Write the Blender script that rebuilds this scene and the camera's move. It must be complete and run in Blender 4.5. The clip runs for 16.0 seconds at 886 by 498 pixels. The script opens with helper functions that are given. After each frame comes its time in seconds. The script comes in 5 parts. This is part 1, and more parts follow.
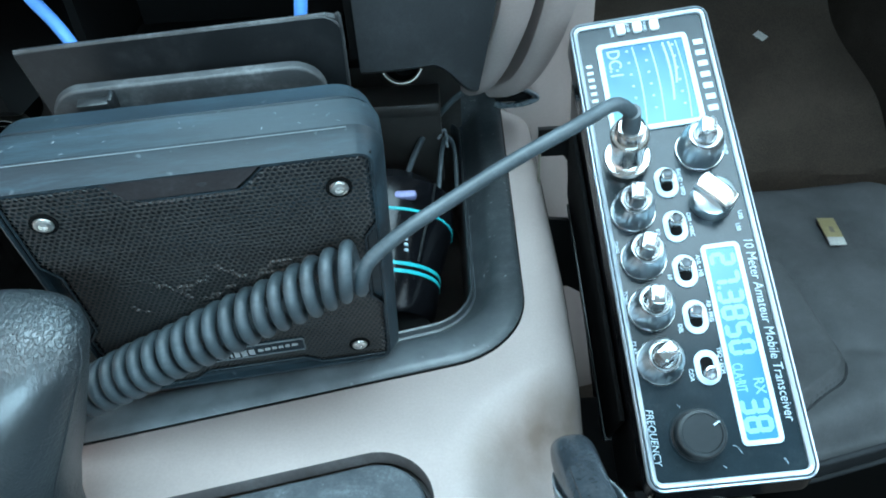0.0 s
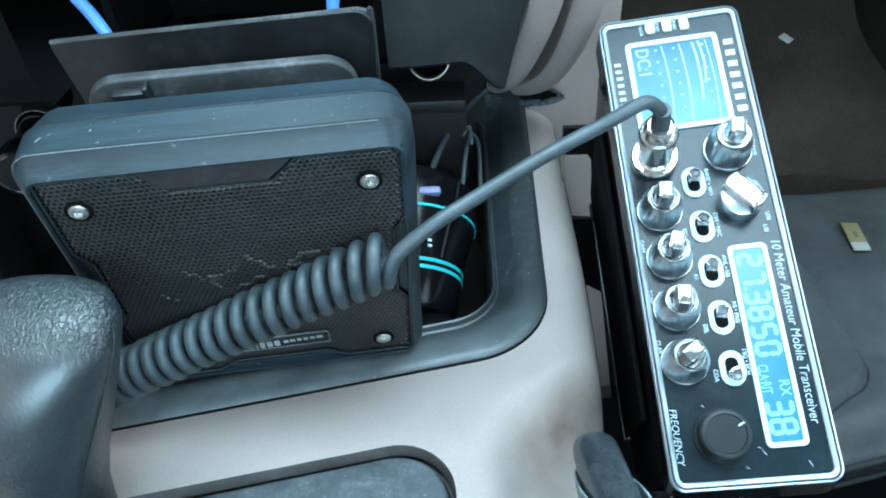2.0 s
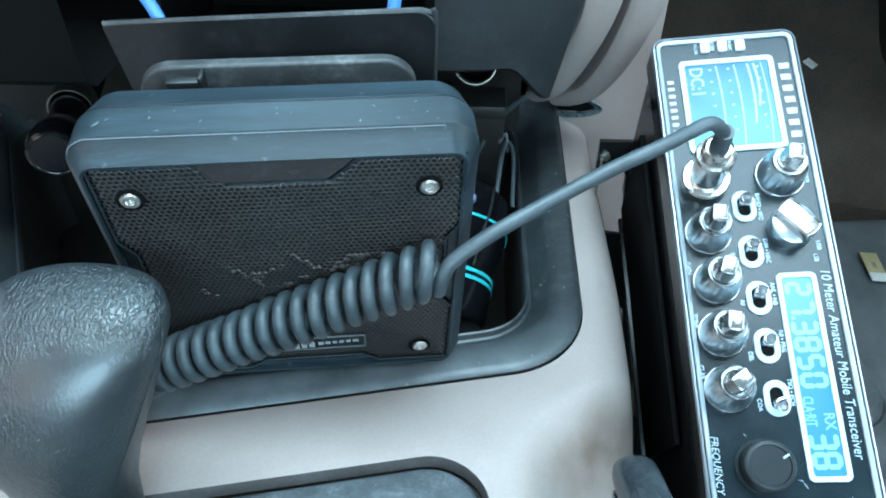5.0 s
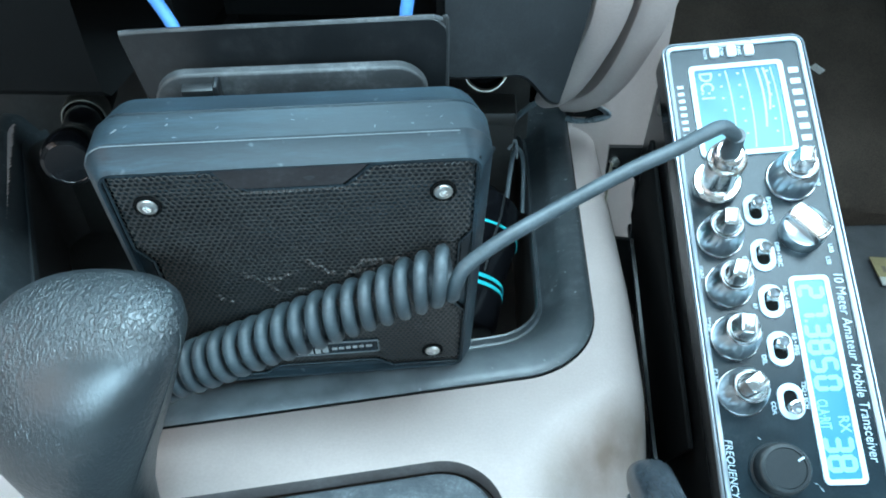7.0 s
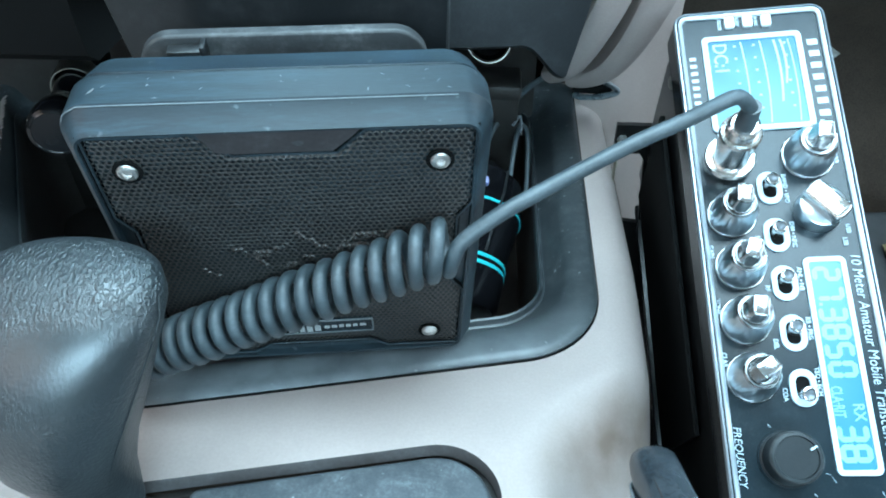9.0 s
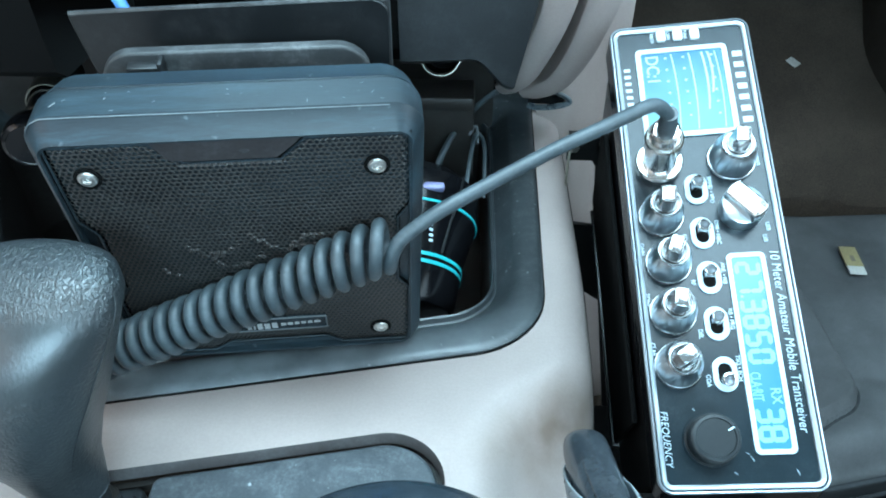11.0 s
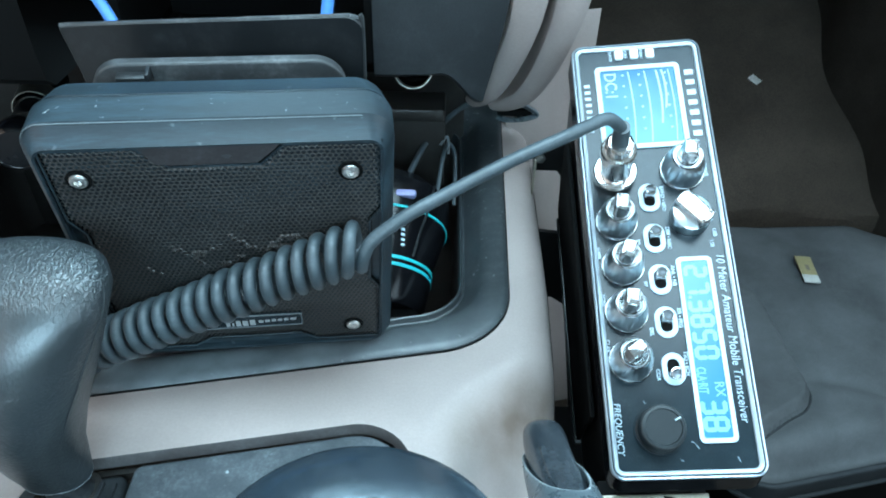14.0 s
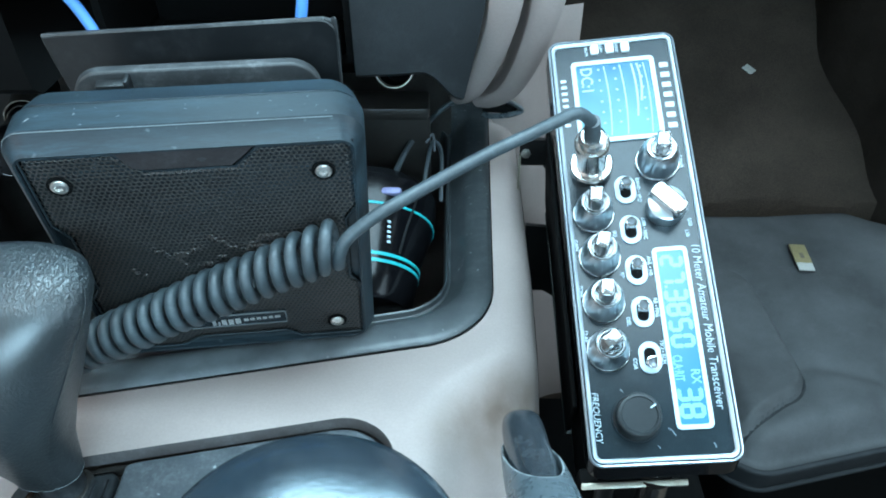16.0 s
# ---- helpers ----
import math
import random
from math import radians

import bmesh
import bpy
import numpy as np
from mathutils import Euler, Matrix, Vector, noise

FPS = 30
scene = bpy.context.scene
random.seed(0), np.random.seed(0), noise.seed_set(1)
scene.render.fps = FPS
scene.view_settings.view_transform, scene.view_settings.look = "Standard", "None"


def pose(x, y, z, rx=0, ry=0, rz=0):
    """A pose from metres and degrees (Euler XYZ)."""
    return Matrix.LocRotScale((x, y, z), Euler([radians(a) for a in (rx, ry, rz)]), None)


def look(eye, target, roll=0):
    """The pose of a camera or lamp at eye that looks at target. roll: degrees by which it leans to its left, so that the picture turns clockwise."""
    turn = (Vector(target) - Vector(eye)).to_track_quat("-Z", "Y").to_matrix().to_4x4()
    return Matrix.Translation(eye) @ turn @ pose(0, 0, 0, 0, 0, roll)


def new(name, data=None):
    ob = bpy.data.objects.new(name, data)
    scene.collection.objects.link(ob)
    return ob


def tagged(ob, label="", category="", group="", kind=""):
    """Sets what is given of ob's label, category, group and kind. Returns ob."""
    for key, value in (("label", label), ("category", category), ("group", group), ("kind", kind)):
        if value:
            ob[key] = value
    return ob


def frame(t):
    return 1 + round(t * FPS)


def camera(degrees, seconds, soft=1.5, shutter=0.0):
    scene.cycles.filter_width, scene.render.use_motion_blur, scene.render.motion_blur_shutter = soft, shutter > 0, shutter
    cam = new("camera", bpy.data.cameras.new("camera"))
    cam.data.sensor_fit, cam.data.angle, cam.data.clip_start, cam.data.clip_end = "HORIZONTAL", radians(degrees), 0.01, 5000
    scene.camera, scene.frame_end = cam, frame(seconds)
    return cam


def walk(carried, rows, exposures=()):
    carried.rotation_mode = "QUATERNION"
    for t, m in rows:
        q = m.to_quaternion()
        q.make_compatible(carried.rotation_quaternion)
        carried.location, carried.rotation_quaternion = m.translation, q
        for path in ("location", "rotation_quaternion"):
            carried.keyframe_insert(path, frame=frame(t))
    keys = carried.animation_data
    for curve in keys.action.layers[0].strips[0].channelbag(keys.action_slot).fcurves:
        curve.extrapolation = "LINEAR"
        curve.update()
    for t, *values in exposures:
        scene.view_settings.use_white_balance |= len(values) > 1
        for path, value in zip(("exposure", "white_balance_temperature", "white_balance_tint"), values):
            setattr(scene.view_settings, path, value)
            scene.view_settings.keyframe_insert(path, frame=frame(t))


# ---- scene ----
cam = camera(61.32, 16.0, soft=1.9)
PATH = [
    (0, (0.0102, -0.0204, 0.2445), (0.0047, 0.2840, -0.0149), -3.81),
    (0.5, (0.0091, -0.0289, 0.2518), (-0.0029, 0.2793, -0.0029), -3.91),
    (1, (0.0080, -0.0238, 0.2462), (-0.0000, 0.2792, -0.0149), -3.53),
    (1.5, (0.0160, -0.0182, 0.2445), (0.0060, 0.2849, -0.0164), -4.51),
    (2, (0.0058, -0.0222, 0.2442), (-0.0076, 0.2820, -0.0151), -3.65),
    (2.5, (0.0031, -0.0166, 0.2428), (0.0030, 0.2851, -0.0199), -1.30),
    (3, (0.0005, -0.0155, 0.2405), (0.0040, 0.2852, -0.0233), 0.25),
    (3.5, (0.0048, -0.0081, 0.2336), (-0.0007, 0.2882, -0.0351), -2.72),
    (4, (0.0014, -0.0009, 0.2268), (-0.0091, 0.2923, -0.0451), -3.25),
    (4.2, (-0.0059, -0.0059, 0.2362), (-0.0181, 0.2897, -0.0330), -2.26),
    (6.3, (-0.0173, -0.0208, 0.2450), (-0.0230, 0.2870, -0.0104), 1.65),
    (6.5, (-0.0172, -0.0215, 0.2445), (-0.0223, 0.2862, -0.0111), 1.08),
    (7, (-0.0170, -0.0185, 0.2428), (-0.0298, 0.2892, -0.0124), -0.42),
    (7.5, (-0.0169, -0.0165, 0.2395), (-0.0316, 0.2902, -0.0168), -0.44),
    (8, (-0.0181, -0.0165, 0.2388), (-0.0313, 0.2881, -0.0201), -0.02),
    (8.5, (-0.0088, -0.0215, 0.2412), (-0.0244, 0.2863, -0.0138), -1.32),
    (9, (-0.0144, -0.0115, 0.2315), (-0.0302, 0.2916, -0.0291), -0.08),
    (9.5, (-0.0015, -0.0247, 0.2408), (-0.0150, 0.2796, -0.0185), -0.56),
    (10, (0.0009, -0.0294, 0.2432), (-0.0134, 0.2751, -0.0157), -0.67),
    (10.2, (0.0020, -0.0280, 0.2400), (-0.0126, 0.2776, -0.0176), -0.28),
    (12.3, (0.0073, -0.0362, 0.2469), (0.0017, 0.2732, -0.0065), -0.81),
    (12.5, (0.0100, -0.0446, 0.2526), (0.0059, 0.2658, 0.0004), -0.77),
    (13, (0.0156, -0.0541, 0.2576), (0.0116, 0.2570, 0.0062), -1.11),
    (13.5, (0.0147, -0.0476, 0.2526), (0.0124, 0.2647, 0.0028), -0.50),
    (14, (0.0077, -0.0454, 0.2499), (0.0082, 0.2661, -0.0011), 1.65),
    (14.5, (0.0187, -0.0465, 0.2506), (0.0187, 0.2636, -0.0020), -0.30),
    (15, (0.0157, -0.0499, 0.2533), (0.0127, 0.2606, 0.0011), -0.30),
    (15.5, (0.0145, -0.0486, 0.2518), (0.0115, 0.2619, -0.0004), 0.27),
    (16, (0.0212, -0.0505, 0.2534), (0.0161, 0.2599, 0.0013), -0.33),
]
walk(cam, [(t, look(eye, target, roll)) for t, eye, target, roll in PATH],
     exposures=[(0, 0.27), (4.2, 0.31), (6.3, 0.49), (10.2, 0.50), (12.3, 0.32), (16, 0.29)])

# ---- world, sun, window and fill light ----
world = bpy.data.worlds.new("sky")
scene.world = world
world.use_nodes = True
wn = world.node_tree.nodes
sky = wn.new("ShaderNodeTexSky")
sky.sky_type, sky.sun_disc = "NISHITA", False
sky.sun_elevation, sky.sun_rotation = radians(50), radians(200)
wn["Background"].inputs["Strength"].default_value = 0.15
world.node_tree.links.new(sky.outputs["Color"], wn["Background"].inputs["Color"])

sun = new("sun", bpy.data.lights.new("sun", "SUN"))
sun.data.energy, sun.data.angle, sun.data.color = 0.5, radians(35), (0.95, 0.96, 0.95)
sun.matrix_world = look((0.2, -0.6, 1.4), (0, 0.2, 0))


def window_light(name, eye, target, sx, sy, watts, color):
    lamp = new(name, bpy.data.lights.new(name, "AREA"))
    lamp.data.shape, lamp.data.size, lamp.data.size_y = "RECTANGLE", sx, sy
    lamp.data.energy, lamp.data.color = watts, color
    lamp.matrix_world = look(eye, target)
    return lamp


window_light("windscreen_light", (0.20, 0.74, 0.66), (0.12, 0.1, 0.0), 1.0, 0.62, 34.0, (0.45, 0.80, 1.0))
window_light("sunroof_light", (0.0, 0.12, 0.86), (0.0, 0.12, 0.0), 0.78, 0.42, 14.0, (0.54, 0.84, 1.0))
# warm fill added on the driver's side for light bounced off the interior
window_light("driver_window_light", (-0.76, -0.21, 0.52), (0.0, 0.02, 0.0), 1.28, 0.36, 2.4, (0.95, 0.82, 0.68))
window_light("passenger_window_light", (0.76, -0.05, 0.52), (0.0, 0.15, 0.0), 0.9, 0.36, 5.0, (0.62, 0.86, 1.0))
window_light("rear_window_light", (0.04, -0.88, 0.58), (0.0, 0.2, 0.0), 0.62, 0.31, 10.5, (0.48, 0.81, 1.0))


# ---- materials ----
def material(name, color, rough=0.5, metal=0.0, grain=600.0, bump=0.1, spread=0.12, dust=0.0, dust_color=(0.35, 0.37, 0.38), dust_scale=45.0,
             stretch=(1, 1, 1), stain=0.15, coat=0.0, bump_size=0.0004, spec=0.5, specks=0.0):
    m = bpy.data.materials.new(name)
    m.use_nodes = True
    n, l = m.node_tree.nodes, m.node_tree.links
    b = n["Principled BSDF"]
    b.inputs["Roughness"].default_value, b.inputs["Metallic"].default_value = rough, metal
    b.inputs["Coat Weight"].default_value = coat
    b.inputs["Specular IOR Level"].default_value = spec
    co = n.new("ShaderNodeTexCoord")
    mp = n.new("ShaderNodeMapping")
    mp.inputs["Scale"].default_value = stretch
    l.new(co.outputs["Object"], mp.inputs["Vector"])

    def noise_of(scale, detail=3.0, rough_=0.55):
        t = n.new("ShaderNodeTexNoise")
        t.inputs["Scale"].default_value, t.inputs["Detail"].default_value, t.inputs["Roughness"].default_value = scale, detail, rough_
        l.new(mp.outputs["Vector"], t.inputs["Vector"])
        return t.outputs["Fac"]

    fine, wide = noise_of(grain), noise_of(dust_scale * 0.6, 4.0)
    # base colour, varied at two scales
    def band(fac, lo, hi, a, b_):
        r = n.new("ShaderNodeMapRange")
        r.inputs["From Min"].default_value, r.inputs["From Max"].default_value = lo, hi
        r.inputs["To Min"].default_value, r.inputs["To Max"].default_value = a, b_
        l.new(fac, r.inputs["Value"])
        return r.outputs["Result"]

    mul = n.new("ShaderNodeMath")
    mul.operation = "MULTIPLY"
    l.new(band(fine, 0.3, 0.7, 1 - spread, 1 + spread), mul.inputs[0])
    l.new(band(wide, 0.3, 0.7, 1 - stain, 1 + stain), mul.inputs[1])
    scale = n.new("ShaderNodeVectorMath")
    scale.operation = "SCALE"
    scale.inputs[0].default_value = color
    l.new(mul.outputs[0], scale.inputs["Scale"])
    out = scale.outputs["Vector"]
    if dust > 0:
        d1, d2 = noise_of(dust_scale, 6.0, 0.7), noise_of(dust_scale * 7, 4.0, 0.7)
        add = n.new("ShaderNodeMath")
        add.operation = "MULTIPLY"
        l.new(band(d1, 0.45, 0.75, 0.0, 1.0), add.inputs[0])
        l.new(band(d2, 0.4, 0.7, 0.2, 1.0), add.inputs[1])
        lvl = n.new("ShaderNodeMath")
        lvl.operation = "MULTIPLY"
        lvl.inputs[1].default_value = dust
        l.new(add.outputs[0], lvl.inputs[0])
        mix = n.new("ShaderNodeMix")
        mix.data_type = "RGBA"
        l.new(lvl.outputs[0], mix.inputs["Factor"])
        l.new(out, mix.inputs["A"])
        mix.inputs["B"].default_value = (*dust_color, 1)
        out = mix.outputs["Result"]
        if specks > 0:
            # pale crumbs and short scratches
            crumb, dots = n.new("ShaderNodeTexNoise"), n.new("ShaderNodeMix")
            crumb.inputs["Scale"].default_value, crumb.inputs["Detail"].default_value = 330, 1.5
            l.new(co.outputs["Object"], crumb.inputs["Vector"])
            dots.data_type = "RGBA"
            l.new(band(crumb.outputs["Fac"], 0.70, 0.80, 0.0, specks), dots.inputs["Factor"])
            l.new(out, dots.inputs["A"])
            dots.inputs["B"].default_value = (0.42, 0.45, 0.46, 1)
            out = dots.outputs["Result"]
        radd = n.new("ShaderNodeMath")
        radd.operation = "MULTIPLY_ADD"
        radd.inputs[1].default_value, radd.inputs[2].default_value = 0.35, rough
        l.new(lvl.outputs[0], radd.inputs[0])
        l.new(radd.outputs[0], b.inputs["Roughness"])
    l.new(out, b.inputs["Base Color"])
    if bump > 0:
        bp = n.new("ShaderNodeBump")
        bp.inputs["Strength"].default_value, bp.inputs["Distance"].default_value = bump, bump_size
        l.new(fine, bp.inputs["Height"])
        l.new(bp.outputs["Normal"], b.inputs["Normal"])
    return m


def leather_material(name, color, rough):
    """Grained leather, rubbed smooth where the palm rests."""
    m = material(name, color, rough, grain=500, bump=0.0, dust=0.08, dust_scale=90, spec=1.0)
    n, l = m.node_tree.nodes, m.node_tree.links
    co, mp = n.new("ShaderNodeTexCoord"), n.new("ShaderNodeMapping")
    mp.inputs["Scale"].default_value = (1.0, 0.55, 0.55)
    l.new(co.outputs["Object"], mp.inputs["Vector"])

    def ball(centre, size, lo, hi, a, b):
        """Fades from a at the centre of an ellipsoid to b outside it."""
        at_, g, r = n.new("ShaderNodeMapping"), n.new("ShaderNodeTexGradient"), n.new("ShaderNodeMapRange")
        at_.vector_type, g.gradient_type, r.interpolation_type = "TEXTURE", "SPHERICAL", "SMOOTHSTEP"
        at_.inputs["Location"].default_value, at_.inputs["Scale"].default_value = centre, size
        l.new(co.outputs["Object"], at_.inputs["Vector"])
        l.new(at_.outputs["Vector"], g.inputs["Vector"])
        r.inputs["From Min"].default_value, r.inputs["From Max"].default_value = lo, hi
        r.inputs["To Min"].default_value, r.inputs["To Max"].default_value = b, a
        l.new(g.outputs["Fac"], r.inputs["Value"])
        return r.outputs["Result"]

    def times(p, q):
        k = n.new("ShaderNodeMath")
        k.operation = "MULTIPLY"
        l.new(p, k.inputs[0])
        l.new(q, k.inputs[1])
        return k.outputs[0]

    fine, wrinkle = n.new("ShaderNodeTexNoise"), n.new("ShaderNodeTexVoronoi")
    fine.inputs["Scale"].default_value, fine.inputs["Detail"].default_value, fine.inputs["Distortion"].default_value = 1150, 3, 0.5
    l.new(mp.outputs["Vector"], fine.inputs["Vector"])
    wrinkle.feature = "DISTANCE_TO_EDGE"
    wrinkle.inputs["Scale"].default_value = 280
    l.new(mp.outputs["Vector"], wrinkle.inputs["Vector"])
    crease, fold, height = n.new("ShaderNodeMapRange"), n.new("ShaderNodeMapRange"), n.new("ShaderNodeMath")
    crease.interpolation_type = fold.interpolation_type = "SMOOTHSTEP"
    crease.inputs["From Min"].default_value, crease.inputs["From Max"].default_value = 0.40, 0.64
    fold.inputs["From Max"].default_value, fold.inputs["To Max"].default_value = 0.16, 0.18
    l.new(fine.outputs["Fac"], crease.inputs["Value"])
    l.new(wrinkle.outputs["Distance"], fold.inputs["Value"])
    l.new(crease.outputs["Result"], height.inputs[0])
    l.new(fold.outputs["Result"], height.inputs[1])
    bp = n.new("ShaderNodeBump")
    bp.inputs["Distance"].default_value = 0.00045
    l.new(times(ball((-0.116, 0.104, 0.086), (0.030, 0.026, 0.017), 0.0, 0.62, 0.12, 1.0), ball((-0.128, 0.128, 0.098), (0.060, 0.060, 0.060), 0.20, 0.60, 0.75, 0.28)), bp.inputs["Strength"])
    l.new(height.outputs[0], bp.inputs["Height"])
    l.new(bp.outputs["Normal"], n["Principled BSDF"].inputs["Normal"])
    return m


def glow_material(name, low, high, strength, span=0.05, slope=None):
    """A backlit display: the glow is uneven, or blends its two colours along slope (x, y, start)."""
    m = bpy.data.materials.new(name)
    m.use_nodes = True
    n, l = m.node_tree.nodes, m.node_tree.links
    b = n["Principled BSDF"]
    b.inputs["Roughness"].default_value = 0.2
    b.inputs["Specular IOR Level"].default_value = 0.2
    b.inputs["Base Color"].default_value = (0.03, 0.08, 0.1, 1)
    co, sep = n.new("ShaderNodeTexCoord"), n.new("ShaderNodeTexNoise")
    sep.inputs["Scale"].default_value, sep.inputs["Detail"].default_value = 1 / span, 1.0
    l.new(co.outputs["Object"], sep.inputs["Vector"])
    r = n.new("ShaderNodeMapRange")
    r.inputs["From Min"].default_value, r.inputs["From Max"].default_value = 0.35, 0.65
    l.new(sep.outputs["Fac"], r.inputs["Value"])
    fade = r.outputs["Result"]
    if slope:
        dot, sway = n.new("ShaderNodeVectorMath"), n.new("ShaderNodeMath")
        dot.operation, sway.operation, sway.use_clamp = "DOT_PRODUCT", "MULTIPLY_ADD", True
        dot.inputs[1].default_value = (slope[0], slope[1], 0)
        off = n.new("ShaderNodeMath")
        off.inputs[1].default_value = slope[2]
        l.new(co.outputs["Object"], dot.inputs[0])
        l.new(dot.outputs["Value"], off.inputs[0])
        l.new(fade, sway.inputs[0])
        sway.inputs[1].default_value = 0.22
        l.new(off.outputs[0], sway.inputs[2])
        fade = sway.outputs[0]
    mix = n.new("ShaderNodeMix")
    mix.data_type = "RGBA"
    l.new(fade, mix.inputs["Factor"])
    mix.inputs["A"].default_value, mix.inputs["B"].default_value = (*low, 1), (*high, 1)
    l.new(mix.outputs["Result"], b.inputs["Emission Color"])
    b.inputs["Emission Strength"].default_value = strength
    return m


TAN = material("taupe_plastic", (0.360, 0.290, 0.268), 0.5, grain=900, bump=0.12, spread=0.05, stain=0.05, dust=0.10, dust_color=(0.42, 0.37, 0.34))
def tinted(m, centre, size, color, amount, turn=35):
    """Blends a colour into one spot of a plastic: the tray's dust, the console's painted shade."""
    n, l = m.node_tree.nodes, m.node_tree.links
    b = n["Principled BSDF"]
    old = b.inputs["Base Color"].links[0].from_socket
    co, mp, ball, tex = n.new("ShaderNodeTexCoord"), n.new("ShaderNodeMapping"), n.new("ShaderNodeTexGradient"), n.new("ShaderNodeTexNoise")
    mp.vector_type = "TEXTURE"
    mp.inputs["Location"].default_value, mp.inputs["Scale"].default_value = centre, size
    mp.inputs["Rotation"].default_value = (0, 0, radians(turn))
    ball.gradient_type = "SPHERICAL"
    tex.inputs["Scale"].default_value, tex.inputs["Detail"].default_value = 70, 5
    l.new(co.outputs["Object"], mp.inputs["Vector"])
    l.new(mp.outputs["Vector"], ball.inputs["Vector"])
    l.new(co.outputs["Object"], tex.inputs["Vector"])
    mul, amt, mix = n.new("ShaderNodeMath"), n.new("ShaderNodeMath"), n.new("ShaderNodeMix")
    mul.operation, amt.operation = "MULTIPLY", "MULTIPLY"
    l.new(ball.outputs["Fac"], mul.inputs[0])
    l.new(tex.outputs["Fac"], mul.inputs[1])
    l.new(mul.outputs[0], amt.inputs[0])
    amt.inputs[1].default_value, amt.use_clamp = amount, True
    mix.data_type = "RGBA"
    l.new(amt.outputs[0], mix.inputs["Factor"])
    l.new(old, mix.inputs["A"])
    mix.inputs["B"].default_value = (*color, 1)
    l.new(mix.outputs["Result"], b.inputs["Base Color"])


# brown shade of the scoop by the brake lever, painted into the taupe
tinted(TAN, (0.048, 0.164, -0.010), (0.054, 0.0220, 0.06), (0.17, 0.12, 0.095), 1.9)
LID_TOP = material("lid_plastic", (0.060, 0.068, 0.075), 0.36, grain=1100, bump=0.25, dust=0.6, dust_color=(0.28, 0.31, 0.33), dust_scale=85, specks=0.9)
RECESS = material("recess_trim", (0.062, 0.054, 0.053), 0.5, grain=900, bump=0.1, dust=0.2, dust_scale=60)
RIM = material("tray_rubber", (0.024, 0.029, 0.032), 0.38, grain=1100, bump=0.2, dust=0.35, dust_color=(0.20, 0.22, 0.23), dust_scale=110, stretch=(0.75, 1.2, 1), spec=0.7, specks=0.5)
# dust lies thickest along the near side of the tray
tinted(RIM, (-0.085, 0.178, 0.0), (0.16, 0.045, 0.05), (0.17, 0.19, 0.20), 1.8, 12)
BIN = material("bin_plastic", (0.022, 0.019, 0.017), 0.42, grain=900, bump=0.15, dust=0.08, dust_scale=50)
CASE = material("speaker_case", (0.0145, 0.0225, 0.0280), 0.38, spec=0.38, grain=1300, bump=0.12, dust=0.36, dust_color=(0.10, 0.19, 0.24), dust_scale=55, stretch=(0.22, 1, 2.0), specks=0.14)
GRILLE = material("grille_steel", (0.046, 0.043, 0.041), 0.40, metal=0.0, grain=700, bump=0.1, dust=0.16, dust_color=(0.20, 0.19, 0.18), dust_scale=40)
INSET = material("inset_plastic", (0.030, 0.025, 0.026), 0.5, grain=900, bump=0.1, dust=0.15, dust_scale=70)
CONE = material("speaker_cone", (0.004, 0.004, 0.004), 0.8, spec=0.12, grain=500, bump=0.1)
STEEL = material("screw_steel", (0.78, 0.76, 0.73), 0.36, metal=1.0, grain=1500, bump=0.1, spread=0.08)
CHROME = material("chrome", (0.78, 0.75, 0.72), 0.22, metal=1.0, grain=400, bump=0.0, spread=0.02, stain=0.04)
SATIN = material("satin_chrome", (0.47, 0.47, 0.47), 0.24, metal=1.0, grain=500, bump=0.02, spread=0.05, stain=0.15)
SMOKE_CHROME = material("smoked_chrome", (0.58, 0.63, 0.66), 0.32, metal=1.0, grain=300, bump=0.0, spread=0.04, stain=0.1)
BRIGHT = material("polished_bezel", (0.46, 0.52, 0.57), 0.30, metal=0.8, grain=900, bump=0.03, spread=0.03)
RIM_SATIN = material("satin_bezel", (0.44, 0.50, 0.54), 0.42, metal=0.6, grain=900, bump=0.03, spread=0.04)
FACE = material("radio_face", (0.010, 0.018, 0.023), 0.22, spec=0.32, grain=1500, bump=0.03, dust=0.05, dust_scale=90, dust_color=(0.3, 0.33, 0.35))
RADIO_CASE = material("radio_case", (0.006, 0.006, 0.006), 0.30, grain=1200, bump=0.1, dust=0.05, dust_scale=60)
PRINT = material("white_print", (0.50, 0.62, 0.68), 0.5, grain=900, bump=0.0, spread=0.03, stain=0.02)
PLATE = material("switch_plate", (0.50, 0.64, 0.72), 0.4, grain=900, bump=0.0, spread=0.03)
WHITE_BUTTON = material("white_button", (0.78, 0.84, 0.86), 0.35, grain=700, bump=0.02, spread=0.03)
KNOB = material("black_knob", (0.010, 0.013, 0.015), 0.40, spec=0.30, grain=900, bump=0.15, dust=0.04, dust_scale=80)
CORD = material("cord_rubber", (0.040, 0.054, 0.062), 0.48, grain=700, bump=0.12, spec=0.65, dust=0.35, dust_color=(0.2, 0.24, 0.26), dust_scale=120)
LEATHER = leather_material("grained_leather", (0.014, 0.019, 0.022), 0.37)
SLEEVE = material("lever_rubber", (0.062, 0.078, 0.088), 0.27, grain=700, bump=0.2, spec=0.8, dust=0.5, dust_scale=110, dust_color=(0.22, 0.26, 0.28))
GADGET = material("gadget_plastic", (0.004, 0.004, 0.005), 0.16, grain=300, bump=0.0, dust=0.02, dust_scale=120, spec=0.22)
GLOSS = material("gloss_black", (0.006, 0.006, 0.007), 0.12, grain=300, bump=0.0, dust=0.02, dust_scale=120)
